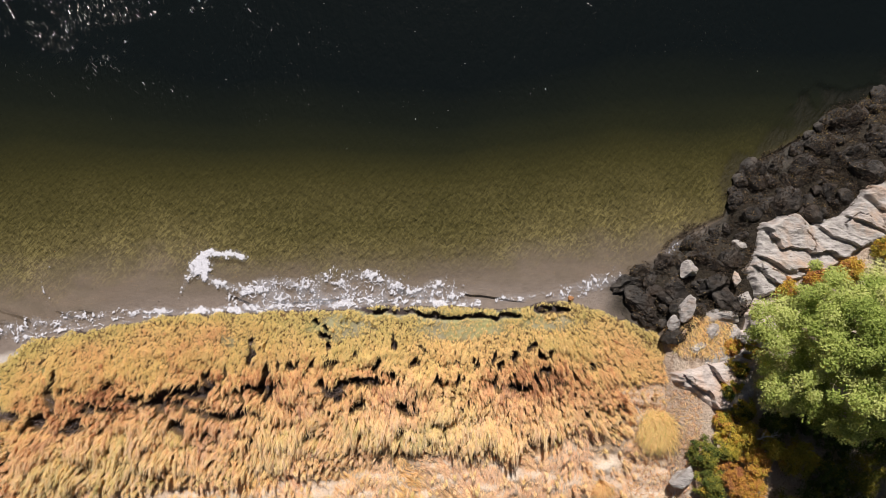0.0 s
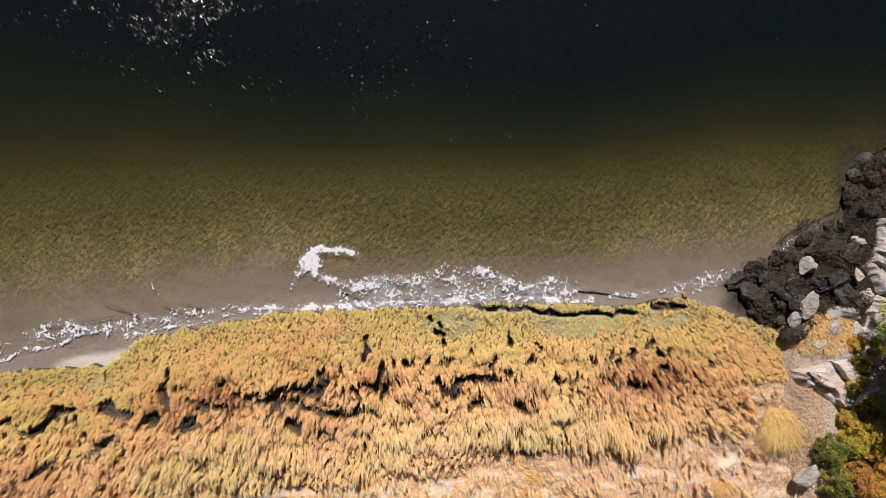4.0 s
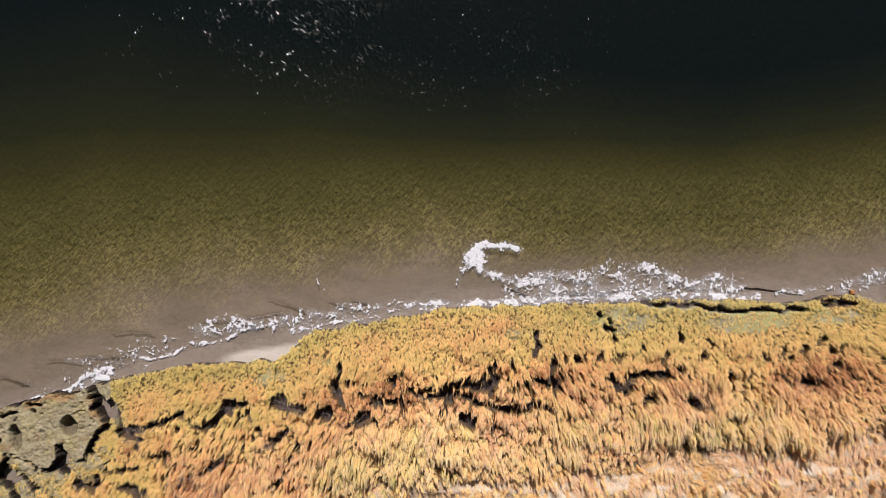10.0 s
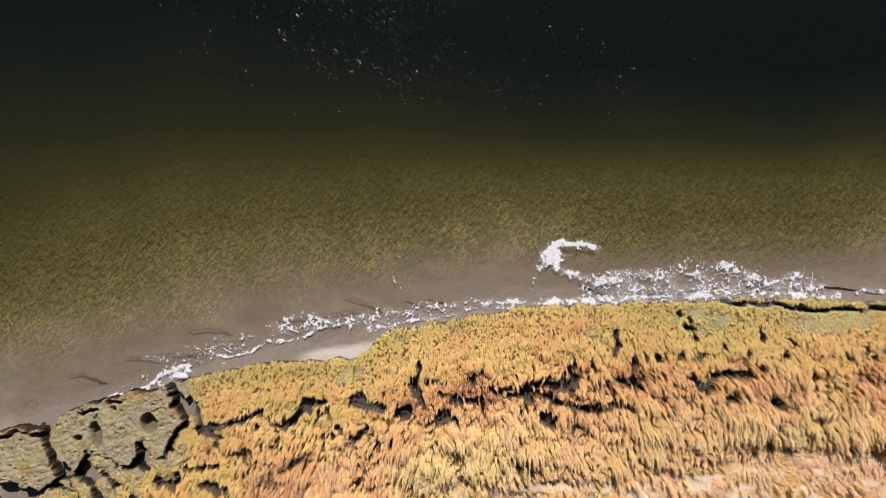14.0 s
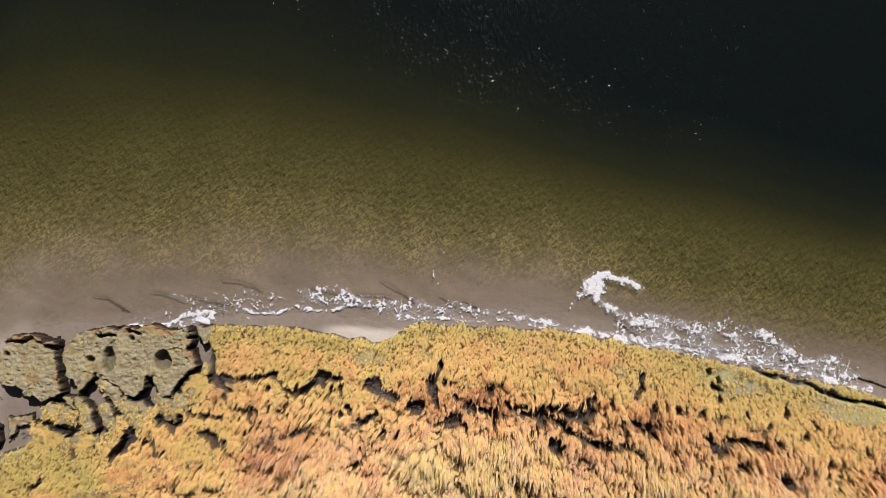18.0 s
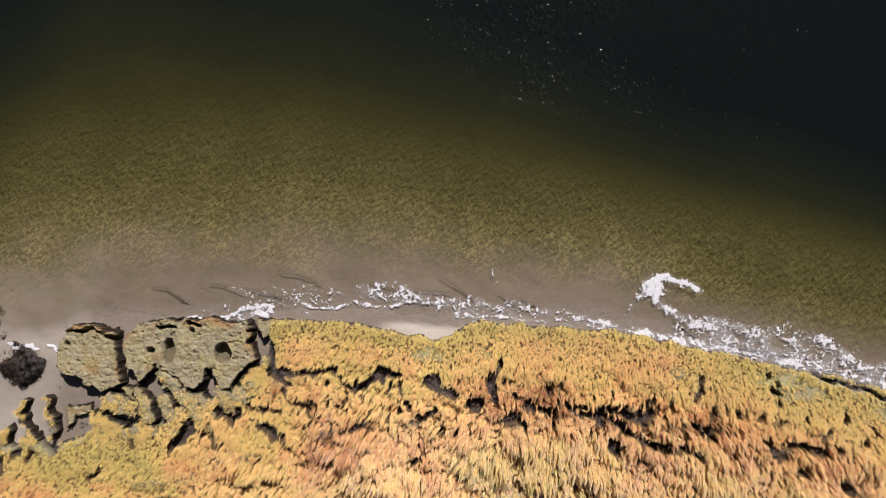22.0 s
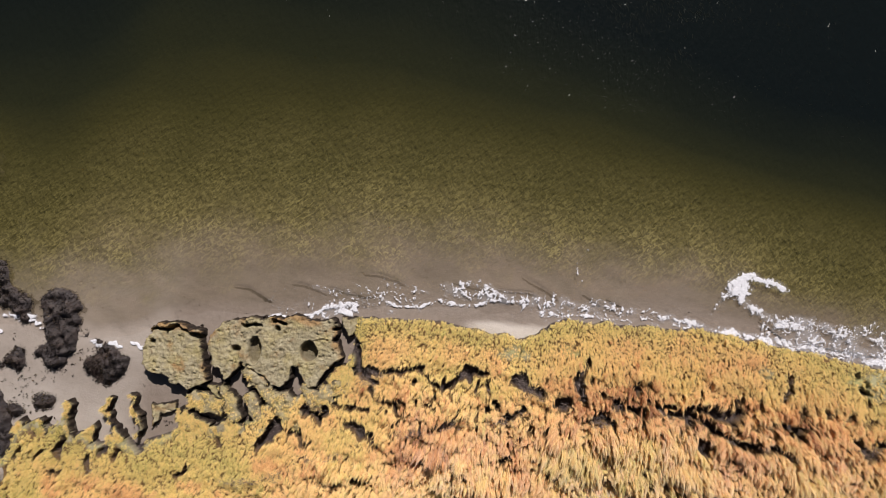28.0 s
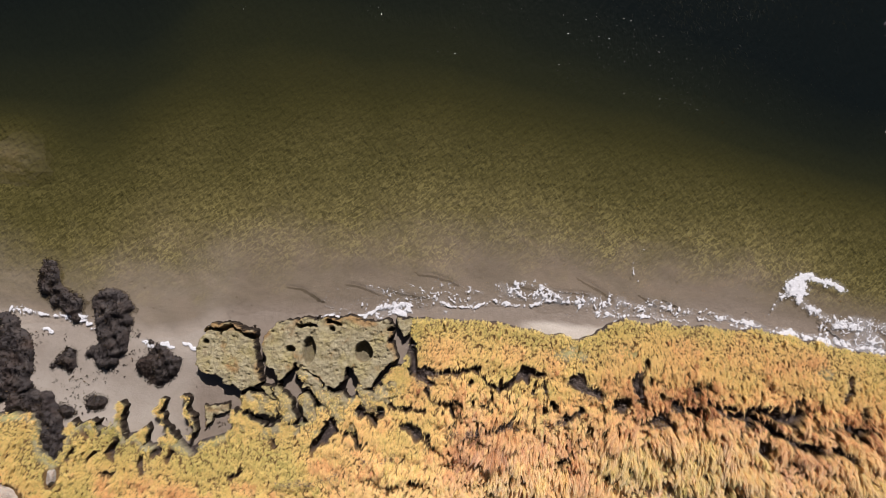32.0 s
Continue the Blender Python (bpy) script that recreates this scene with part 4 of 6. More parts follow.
def grow_grass(per_metre, per, front):
    tx, ty = scatter(-41, 8.4, -15.5, 0.1, per_metre)
    view = ty > -9.6 + 0.30 * np.minimum(tx + 12, 0)
    tx, ty = tx[view], ty[view]
    sd = bank_depth(tx, ty)
    gap = gap_share(tx, ty, 1.0)
    back = smooth(-5.0, -6.0, ty - 0.10 * (tx + 2) + 0.9 * (value_noise(tx, ty, 1.5, 3, 33) - 0.5)) * smooth(-17, -11, tx)
    strip = smooth(6.2, 7.0, tx + 0.6 * (value_noise(tx, ty, 0.8, 3, 34) - 0.5)) * smooth(-2.6, -3.3, ty)
    mats = bare_mats(tx, ty)
    west = smooth(-22, -25, tx)
    zone = smooth(1.7, 2.6, sd + 0.8 * (value_noise(tx, ty, 1.1, 2, 54) - 0.5)) * (1 - 0.6 * west)
    chance = (sd > -0.05) * (1 - gap) * (1 - 0.66 * mats) * (1 - 0.93 * back) * (1 - 0.97 * strip) * (np.hypot((tx + 35.0) / 1.05, (ty + 13.1) / 0.7) > 1) * (np.hypot((tx + 33.35) / 0.3, (ty + 11.95) / 0.45) > 1) * (1 - 0.6 * smooth(0.5, 0.1, sd + 0.5 * (value_noise(tx, ty, 0.5, 2, 65) - 0.5)) * west) * ((1 - zone) if front else (0.02 + zone))
    pick = rng.random(len(tx)) < chance
    tx, ty, sd, mats, back, west = tx[pick], ty[pick], sd[pick], mats[pick], back[pick], west[pick]
    n = len(tx)
    # wind rows: long swells across the lean, and tufts on them
    rows_ = value_noise(tx * 0.7, ty * 1.9, 0.75, 2, 55)
    tuft = value_noise(tx, ty, 0.28, 2, 53)
    if front:
        tall = (0.09 + 0.11 * smooth(0.1, 1.6, sd)) * (0.5 + 1.0 * rows_) * (0.45 + 1.1 * tuft) * rng.uniform(0.7, 1.3, n)
        lean = 0.85 + 0.3 * (value_noise(tx, ty, 1.4, 2, 57) - 0.4)
    else:
        tall = (0.25 + 0.17 * smooth(2.4, 4.4, sd)) * (0.22 + 1.55 * rows_) * (0.30 + 1.4 * tuft) * rng.uniform(0.75, 1.25, n)
        lean = 0.72 + 0.5 * (value_noise(tx, ty, 1.4, 2, 57) - 0.4)
    tall = tall * (1 - 0.5 * mats) * (1 - 0.35 * back) * (1 - 0.25 * west)
    heading = -math.pi / 2 + 1.1 * (value_noise(tx, ty, 1.8, 3, 56) - 0.5) + rng.normal(0, 0.20 if front else 0.15, n) + 0.5 * smooth(3, 7, tx)
    patch = value_noise(tx, ty, 2.2, 4, 58)
    tint = (0.58 if front else 0.44) + (0.6 if front else 1.0) * (patch - 0.5) - 0.16 * smooth(0.62, 0.75, value_noise(tx, ty, 0.9, 3, 62)) * smooth(1, -6, tx)
    belt = smooth(1.6, 2.3, sd + 0.8 * (value_noise(tx, ty, 0.8, 2, 66) - 0.5)) * smooth(4.3, 3.2, sd + 1.0 * (value_noise(tx, ty, 1.0, 2, 67) - 0.5)) * (1 - west) * (1 - 0.6 * smooth(-7, -2, tx))
    tint = tint - 0.10 * belt - 0.10 * belt * smooth(0.55, 0.75, value_noise(tx, ty, 0.45, 2, 68))
    bleach = rng.uniform(0.2, 1.1, n) * smooth(1.8, 4.6, sd + 1.6 * (value_noise(tx, ty, 1.2, 3, 63) - 0.5)) * (0.35 + 0.7 * value_noise(tx, ty, 0.8, 3, 64)) * (1 - 0.6 * west) + 0.10 * smooth(-12, 0, tx)
    tint = tint - 0.05 * west
    clump = smooth(0.60, 0.74, value_noise(tx, ty, 0.7, 3, 69)) * smooth(0.8, 1.6, sd)
    green = smooth(0.85, 0.0, sd + 0.9 * (value_noise(tx, ty, 1.0, 3, 59) - 0.5))
    tint = tint * (1 - green) + 0.78 * green
    tint = tint * (1 - west) + west * (0.60 + 0.6 * (patch - 0.5) + 0.10 * smooth(1.8, 0.4, sd) - 0.30 * clump)
    olive = smooth(0.51, 0.66, value_noise(tx, ty, 1.1, 3, 60)) * smooth(3.0, 4.6, sd) * 0.5
    olive = np.maximum(olive, 0.36 * smooth(-3.9, -4.9, ty - 0.10 * (tx + 2) + 1.2 * (value_noise(tx, ty, 0.7, 3, 74) - 0.5)) * smooth(-15, -11, tx))
    rust = smooth(1.1, 0.7, np.hypot((tx + 2.4) / 3.2, (ty + 5.75) / 0.75))
    tall = tall * (1 - 0.5 * rust)
    tint = tint * (1 - rust) + 0.22 * rust
    tint = tint * (1 - olive) + 0.82 * olive + rng.normal(0, 0.05 if front else 0.10, n)
    z = bank_top(tx, ty, sd) - 0.05 * smooth(0.12, 0.0, sd)
    wx_, wy_ = np.cos(heading) * lean * tall, np.sin(heading) * lean * tall
    fan, tight, width = (0.036, 0.020, 0.0112) if front else (0.050, 0.020, 0.017)
    for some, label in ((tx >= -14.2, "short yellow-green marsh grass along the bank's edge" if front else "golden dry marsh grass leaning away from the water"), (tx < -14.2, "yellow-green marsh grass in broken tussocks" if front else "russet and straw marsh grass leaning inland")):
        locks("marsh_grass", tx[some], ty[some], z[some], wx_[some], wy_[some], tall[some], fan, tight, width, tint[some], bleach[some], per, label)


def lay_straw(per_metre):
    """Dead straw pressed flat in swirls over the pale ground behind the marsh."""
    x, y = scatter(-17, 7.8, -9.6, -4.6, per_metre)
    back = smooth(-5.0, -5.9, y - 0.10 * (x + 2) + 0.9 * (value_noise(x, y, 1.5, 3, 33) - 0.5)) * smooth(-17, -11, x)
    pick = (rng.random(len(x)) < back * (0.15 + 0.85 * smooth(0.30, 0.52, value_noise(x, y, 0.8, 3, 92)))) & (gap_share(x, y) < 0.5) & (bank_depth(x, y) > 0.5) & ((x < 5.2) | (value_noise(x, y, 0.7, 3, 93) > 0.55))
    x, y = x[pick], y[pick]
    n = len(x)
    heading = -1.2 + 3.2 * (value_noise(x, y, 1.6, 2, 94) - 0.5) + rng.normal(0, 0.22, n)
    long = rng.uniform(0.16, 0.40, n)
    tone = value_noise(x, y, 1.3, 3, 96)
    locks("straw", x, y, bank_top(x, y, bank_depth(x, y)) + 0.02, np.cos(heading) * long, np.sin(heading) * long, rng.uniform(0.03, 0.10, n), 0.05, 0.03, 0.016, np.clip(0.30 + 0.5 * (tone - 0.4) + rng.normal(0, 0.06, n), 0, 1), np.clip(0.85 - 1.1 * smooth(0.45, 0.7, tone) + rng.normal(0, 0.15, n), 0, 1), 8, "pale dead straw pressed flat over sandy ground")


at = np.concatenate(SEEDED)
at = at[rng.random(len(at)) < 0.95 * smooth(0.33, 0.5, value_noise(at[:, 0], at[:, 1], 0.35, 3, 61))]
at = np.repeat(at, 4, 0)
m = len(at)
blades("marsh_grass", at[:, 0] + rng.normal(0, 0.02, m), at[:, 1] + rng.normal(0, 0.02, m), at[:, 2], rng.uniform(0.06, 0.17, m), rng.uniform(0.3, 0.9, m), -1.57 + rng.normal(0, 0.8, m), rng.uniform(0.012, 0.026, m), np.clip(rng.normal(0.68, 0.12, m), 0, 1), GRASS, "short yellow grass on the broken peat")
grow_grass(330, 11, True)
grow_grass(112, 22, False)
lay_straw(110)



# ---- foam ----
def resample(points, step):
    p = np.array(points, float)
    run = np.concatenate([[0], np.cumsum(np.hypot(*np.diff(p, axis=0).T))])
    at = np.arange(0, run[-1], step)
    line = np.stack([np.interp(at, run, p[:, 0]), np.interp(at, run, p[:, 1])], 1)
    for _ in range(6):
        line[1:-1] = (line[:-2] + 2 * line[1:-1] + line[2:]) / 4
    return line


def band_distance(x, y, line, seed):
    """Distance to a line whose course wanders a little."""
    wx = x + 0.20 * (value_noise(x, y, 0.5, 3, seed) - 0.5)
    wy = y + 0.20 * (value_noise(x, y, 0.5, 3, seed + 1) - 0.5)
    return line_distance(wx, wy, line)


def foam(name, label, bands):
    """Clots, threads and bubbles of foam on the water, as one low uneven skin with holes."""
    verts, faces, cover, base = [], [], [], 0
    for k, (line, width, amount, lacy) in enumerate(bands):
        xs, ys = [p[0] for p in line], [p[1] for p in line]
        m_ = 2.2 * width + 0.15
        x, y, f = sheet(np.arange(min(xs) - m_, max(xs) + m_, 0.02), np.arange(min(ys) - m_, max(ys) + m_, 0.02))
        d = band_distance(x, y, line, 60 + 3 * k)
        body = amount * np.clip(1.15 - (d / width / (0.55 + 0.9 * value_noise(x, y, 0.7, 3, 61 + k))) ** 1.3 * 0.55, 0, 1.1)
        wx = x + 0.22 * (value_noise(x, y, 0.35, 3, 62) - 0.5)
        wy = y + 0.22 * (value_noise(x, y, 0.35, 3, 63) - 0.5)
        thread = np.maximum(1 - 11.0 * np.abs(value_noise(wx, wy, 0.45, 3, 64) - 0.5), 0.85 - 9.0 * np.abs(value_noise(wx, wy, 0.19, 3, 65) - 0.5))
        clot = 2.0 * (value_noise(wx, wy, 0.15, 4, 66) - 0.5) + 0.42
        bubble = smooth(0.70, 0.86, value_noise(x, y, 0.06, 2, 67))
        thread = thread * (0.35 + 0.9 * smooth(0.35, 0.6, value_noise(x, y, 0.06, 2, 70)))
        grain = lacy * np.maximum(thread, 0.8 * bubble) + (1 - lacy) * np.maximum(clot, 0.9 * bubble)
        c = smooth(0.0, 0.42, body * 1.15 + grain * 0.9 - 1.10 + 0.30 * (value_noise(x, y, 0.9, 2, 69) - 0.5))
        film = 0.15 * smooth(0.30, 0.75, body) * smooth(0.30, 0.65, value_noise(wx, wy, 0.35, 4, 71)) * min(1.0, width / 0.25)
        c = np.maximum(c, film)
        f = f[(c > 0.02)[f].any(1)]
        used = np.unique(f)
        if not len(used):
            continue
        remap = np.full(len(x), -1)
        remap[used] = np.arange(len(used))
        z = np.maximum(bed_height(x[used], y[used]), 0.0) + 0.045 + 0.002 * k + 0.014 * c[used] * (0.5 + value_noise(x[used], y[used], 0.07, 2, 68))
        verts.append(np.stack([x[used], y[used], z], 1)), faces.append(remap[f] + base), cover.append(c[used])
        base += len(used)
    ob = new(name, mesh_from(name, np.concatenate(verts), np.concatenate(faces), FOAM, {"cover": np.concatenate(cover)}))
    return tagged(ob, label, "foam", kind="stuff")


foam("sea_foam", "curl of white foam drifting on the shallows", [
    ([(-9.49, 0.86), (-9.43, 1.22), (-9.2, 1.43), (-8.82, 1.65), (-8.39, 1.63), (-7.96, 1.61), (-7.62, 1.52)], 0.17, 0.95, 0.15),
    ([(-9.37, 1.15), (-9.07, 1.33)], 0.32, 1.00, 0.00),
    ([(-9.32, 1.05), (-8.99, 0.81), (-8.58, 0.58), (-8.11, 0.4), (-7.49, 0.17)], 0.17, 0.85, 0.25),
    ([(-9.7, 0.76), (-9.81, 0.29), (-10.08, -0.19)], 0.13, 0.50, 0.50),
    ([(-6.98, 0.36), (-6.34, 0.53), (-5.72, 0.58), (-4.94, 0.31)], 0.17, 0.72, 0.35),
    ([(-4.23, 0.53), (-3.83, 0.6), (-3.43, 0.32)], 0.19, 0.72, 0.30),
    ([(-2.84, 0.89), (-2.23, 0.58), (-1.51, 0.34)], 0.19, 0.72, 0.30),
    ([(-7.87, -0.22), (-5.74, -0.31), (-3.66, -0.2), (-1.57, -0.22), (0.31, -0.24)], 0.43, 0.45, 0.90),
    ([(-7.98, 0.27), (-7.14, 0.53), (-6.3, 0.61), (-5.47, 0.45)], 0.21, 0.70, 0.50),
    ([(-14.78, 1.23), (-15.13, 0.7), (-15.11, 0.27), (-14.93, -0.11)], 0.11, 0.42, 0.60),
])
foam("sea_foam", "white lacy foam washing against the peat bank", [
    ([(-9.43, -0.47), (-8.27, -0.53), (-7.22, -0.44), (-6.16, -0.38), (-5.11, -0.27), (-3.43, -0.26)], 0.19, 0.81, 0.35),
    ([(-5.74, 0.4), (-4.89, 0.53), (-4.05, 0.79), (-3.2, 0.75), (-2.36, 0.62), (-1.69, 0.41)], 0.30, 0.68, 0.60),
    ([(-1.32, 0.22), (-0.89, 0.29), (-0.43, 0.44), (-0.09, 0.59)], 0.17, 0.86, 0.30),
    ([(-2.04, -0.09), (-0.69, -0.21), (0.57, -0.21), (1.24, -0.21)], 0.21, 0.81, 0.40),
    ([(-6.37, -0.0), (-4.48, 0.11), (-2.37, 0.07), (0.15, 0.02)], 0.55, 0.56, 0.90),
    ([(2.04, -0.12), (3.1, 0.07), (3.94, 0.09), (4.61, 0.01)], 0.15, 0.71, 0.50),
    ([(4.88, -0.07), (5.42, 0.24), (6.1, 0.46)], 0.11, 0.56, 0.60),
])
foam("sea_foam", "scattered foam drifting off the marsh bank", [
    ([(-14.39, -0.75), (-12.71, -0.63), (-11.45, -0.52), (-10.19, -0.52)], 0.19, 0.68, 0.60),
    ([(-10.92, -0.52), (-9.56, -0.58), (-8.09, -0.44), (-6.42, -0.54), (-5.38, -0.55)], 0.15, 0.76, 0.50),
    ([(-7.74, 0.1), (-7.11, 0.42), (-6.47, 0.2), (-5.82, -0.11)], 0.26, 0.76, 0.40),
    ([(-19.52, -1.59), (-18.26, -1.44), (-16.8, -1.23), (-15.12, -1.08)], 0.30, 0.66, 0.70),
    ([(4.41, 0.12), (5.47, 0.43), (6.12, 0.64), (6.5, 0.75)], 0.30, 0.68, 0.70),
    ([(8.31, 1.43), (8.66, 1.82), (8.84, 2.03)], 0.15, 0.76, 0.40),
    ([(-5.3, 0.06), (-3.61, -0.15), (-1.49, -0.04), (0.62, 0.06)], 0.30, 0.66, 0.75),
])
foam("sea_foam", "thin lines of foam left by the swash", [
    ([(-25.78, -4.18), (-24.95, -4.03), (-24.16, -3.76), (-23.82, -3.42), (-23.34, -3.17), (-22.59, -2.95)], 0.11, 0.92, 0.10),
    ([(-23.73, -3.57), (-23.2, -3.26), (-22.86, -3.34)], 0.17, 0.93, 0.00),
    ([(-21.9, -2.47), (-21.21, -2.6), (-20.58, -2.52), (-19.97, -2.22)], 0.09, 0.82, 0.20),
    ([(-19.84, -2.06), (-18.98, -2.03), (-18.34, -1.84), (-18.02, -1.55), (-17.56, -1.49), (-16.79, -1.3)], 0.09, 0.82, 0.25),
    ([(-16.58, -1.29), (-16.1, -1.49), (-15.4, -1.52), (-14.66, -1.24), (-13.61, -1.15)], 0.09, 0.72, 0.30),
    ([(-19.08, -1.21), (-18.15, -1.06), (-17.55, -1.3), (-16.71, -1.45)], 0.13, 0.73, 0.30),
    ([(-15.58, -0.81), (-14.74, -0.92), (-13.95, -1.08)], 0.17, 0.61, 0.60),
    ([(-24.27, -2.71), (-23.56, -2.77), (-23.08, -2.54)], 0.15, 0.59, 0.60),
])
foam("sea_foam", "foam lace on small breaking wavelets", [
    ([(-21.0, -1.92), (-20.22, -1.83)], 0.13, 0.55, 0.60),
    ([(-25.45, -3.84), (-23.93, -3.02), (-22.31, -2.54), (-20.67, -2.18)], 0.47, 0.39, 0.90),
    ([(-17.83, -1.46), (-16.33, -1.44), (-14.46, -1.17), (-11.97, -0.86)], 0.43, 0.39, 0.90),
    ([(-22.31, -2.97), (-21.96, -2.23), (-21.53, -1.8)], 0.13, 0.48, 0.60),
    ([(-12.42, -0.76), (-11.15, -0.75), (-9.88, -0.74)], 0.09, 0.55, 0.40),
    ([(-36.85, -6.73), (-35.99, -6.67), (-35.13, -6.6), (-34.1, -6.38)], 0.11, 0.82, 0.20),
    ([(-23.6, -3.29), (-23.13, -3.06), (-22.68, -3.12)], 0.15, 0.93, 0.05),
])
for fx, fy, fr in [(-34.9, -6.5, 0.12), (-34.1, -6.55, 0.2), (-33.6, -6.75, 0.16), (-31.6, -6.75, 0.2), (-30.85, -6.6, 0.26), (-30.05, -6.4, 0.24), (-35.3, -7.2, 0.14)]:
    foam("sea_foam", "clot of white foam stranded on wet sand", [([(fx - fr, fy), (fx, fy + 0.04), (fx + 0.5 * fr, fy - 0.05), (fx + fr, fy - 0.02)], 0.085, 1.0, 0.1)])


# ---- rocks ----
def rock_mesh(name, size, material, seed, cuts=9, lumps=0.10, layers=0.0, detail=3):
    """A stone: a ball cut by flat planes, roughened, and stepped in layers if it is bedded."""
    r = random.Random(seed)
    bm = bmesh.new()
    bmesh.ops.create_icosphere(bm, subdivisions=detail, radius=1.0)
    planes = []
    for _ in range(cuts):
        n = Vector((r.gauss(0, 1), r.gauss(0, 1), r.gauss(0, 0.8))).normalized()
        planes.append((n, r.uniform(0.40, 0.78) if cuts in (14, 18) else r.uniform(0.52, 0.86)))
    for v in bm.verts:
        for n, d in planes:
            over = v.co.dot(n) - d
            if over > 0:
                v.co -= over * n
        v.co += v.co.normalized() * lumps * noise.fractal(v.co * 2.2 + Vector((seed, 0, 0)), 1.0, 2.0, 4)
        if layers:
            v.co.z = v.co.z * (1 - layers) + layers * (round(v.co.z * 4 + 0.6 * noise.noise(v.co * 1.5)) / 4)
        v.co = Vector((v.co.x * size[0], v.co.y * size[1], v.co.z * size[2]))
    me = bpy.data.meshes.new(name)
    bm.to_mesh(me)
    bm.free()
    me.materials.append(material)
    for poly in me.polygons:
        poly.use_smooth = cuts < 7
    return me


def ground_z(x, y):
    return float(bed_height(np.array([float(x)]), np.array([float(y)]))[0])


def stone(name, x, y, size, turn, material, seed, label, category="rock", group="", cuts=9, lumps=0.10, layers=0.0, sink=0.35, detail=3, tilt=0.0, raise_=0.0):
    ob = new(name, rock_mesh(name, size, material, seed, cuts, lumps, layers, detail))
    ob.matrix_world = pose(x, y, ground_z(x, y) + size[2] * (1 - 2 * sink) * 0.8 + raise_, tilt, 0.4 * tilt, turn)
    return tagged(ob, label, category, group)


LEDGE_OUT = [(11.2, 2.5), (12.8, 3.2), (13.4, 2.8), (14.8, 3.4), (15.4, 4.4), (16.5, 4.7), (18.6, 5.5), (19.5, 3.0), (12.0, -1.0), (10.5, 0.9)]
BIG = [(6.88, 0.51, 0.72, 0.40, 20), (7.29, -0.13, 0.94, 0.51, -22), (7.62, -0.7, 0.64, 0.43, -35), (8.44, 0.2, 0.77, 0.55, -30), (9.73, 0.45, 0.89, 0.53, 15), (10.2, -0.12, 0.72, 0.43, -30), (7.47, 0.91, 0.55, 0.38, 10), (8.55, -0.47, 0.47, 0.43, 60), (10.6, 1.39, 0.77, 0.51, 30), (9.57, 1.49, 0.64, 0.47, 10), (8.32, 1.39, 0.60, 0.38, 20)]
wx_, wy_ = scatter(6, 19.5, -1.8, 9.0, 11)
d = polygon_depth(wx_, wy_, WEEDY)
BOULDERS = [(x, y, 0.8 * a) for x, y, a, b, turn in BIG]
for x, y, dd in zip(wx_, wy_, d):
    if dd < 0.1 or inside(np.array([x]), np.array([y]), LEDGE_OUT)[0]:
        continue
    outer = seaward(np.array([x]), np.array([y]))[0][0]
    big = 0.20 + 0.5 * rng.random() ** 1.8 * (0.8 if x < 10.6 else 1.0) * (0.75 if outer > -0.9 else 1.1)
    if all((x - b[0]) ** 2 + (y - b[1]) ** 2 > (0.52 * (big + b[2])) ** 2 for b in BOULDERS):
        BOULDERS.append((x, y, big))
for k, (x, y, a, b, turn) in enumerate(BIG):
    stone("boulder", x, y, (a * 0.9, b * 0.95, 0.8 * b), turn, DARKROCK, 600 + k, "big black boulder wet with spray", "boulder", "dark boulders at the point", 12, 0.20, detail=4)
for k, (x, y, big) in enumerate(BOULDERS[len(BIG):]):
    stone("boulder", x, y, (big * rng.uniform(0.9, 1.3), big * rng.uniform(0.75, 1.0), big * rng.uniform(0.55, 0.8)), rng.uniform(0, 180), DARKROCK, 100 + k, "dark boulder hung with black rockweed on the shore", "boulder", "dark boulders at the point", 11, 0.16)


def weedy_z(x, y):
    z = bed_height(x, y)
    for bx, by, big in BOULDERS:
        rr = ((x - bx) ** 2 + (y - by) ** 2) / (big * 1.0) ** 2
        z = np.maximum(z, np.where(rr < 1, ground_z(bx, by) + 0.22 * big + 0.60 * big * np.sqrt(np.clip(1 - rr, 0, 1)), -9))
    return z


def fronds(name, x, y, z, long, tint_mean, label, parent=None):
    n = len(x)
    ob = blades(name, x, y, z + 0.04, rng.uniform(0.05, 0.12, n), long / 0.09 * rng.uniform(0.5, 1.2, n) * 0.25, rng.uniform(0, math.tau, n), rng.uniform(0.02, 0.05, n), np.clip(tint_mean + 0.8 * (value_noise(x, y, 0.5, 3, 72) - 0.5) + rng.normal(0, 0.2, n), 0, 1), WEED, label, "seaweed")
    if parent:
        ob.parent = parent
        del ob["kind"], ob["category"]
    return ob


sx, sy = scatter(6, 19.5, -1.8, 9.2, 900)
d = polygon_depth(sx, sy, WEEDY) + 1.3 * (value_noise(sx, sy, 0.9, 4, 70) - 0.5)
for bx0, by0, ra, rb, turn in BIG[:6]:
    d = np.where(np.hypot((sx - bx0) / ra, (sy - by0) / rb) < 0.55 + 0.7 * (value_noise(sx, sy, 0.3, 2, 73) - 0.5), -1, d)
for px0, py0, ra, rb, *_ in [(8.9, 0.96, 0.40, 0.30), (8.69, -0.28, 0.24, 0.46), (8.23, -0.9, 0.26, 0.22), (10.48, 0.65, 0.16, 0.26), (9.6, 0.3, 0.3, 0.4), (8.0, 0.2, 0.35, 0.3)]:
    d = np.where(np.hypot((sx - px0) / (ra * 1.1), (sy - py0) / (rb * 1.1)) < 1, -1, d)
outer = seaward(sx, sy)[0]
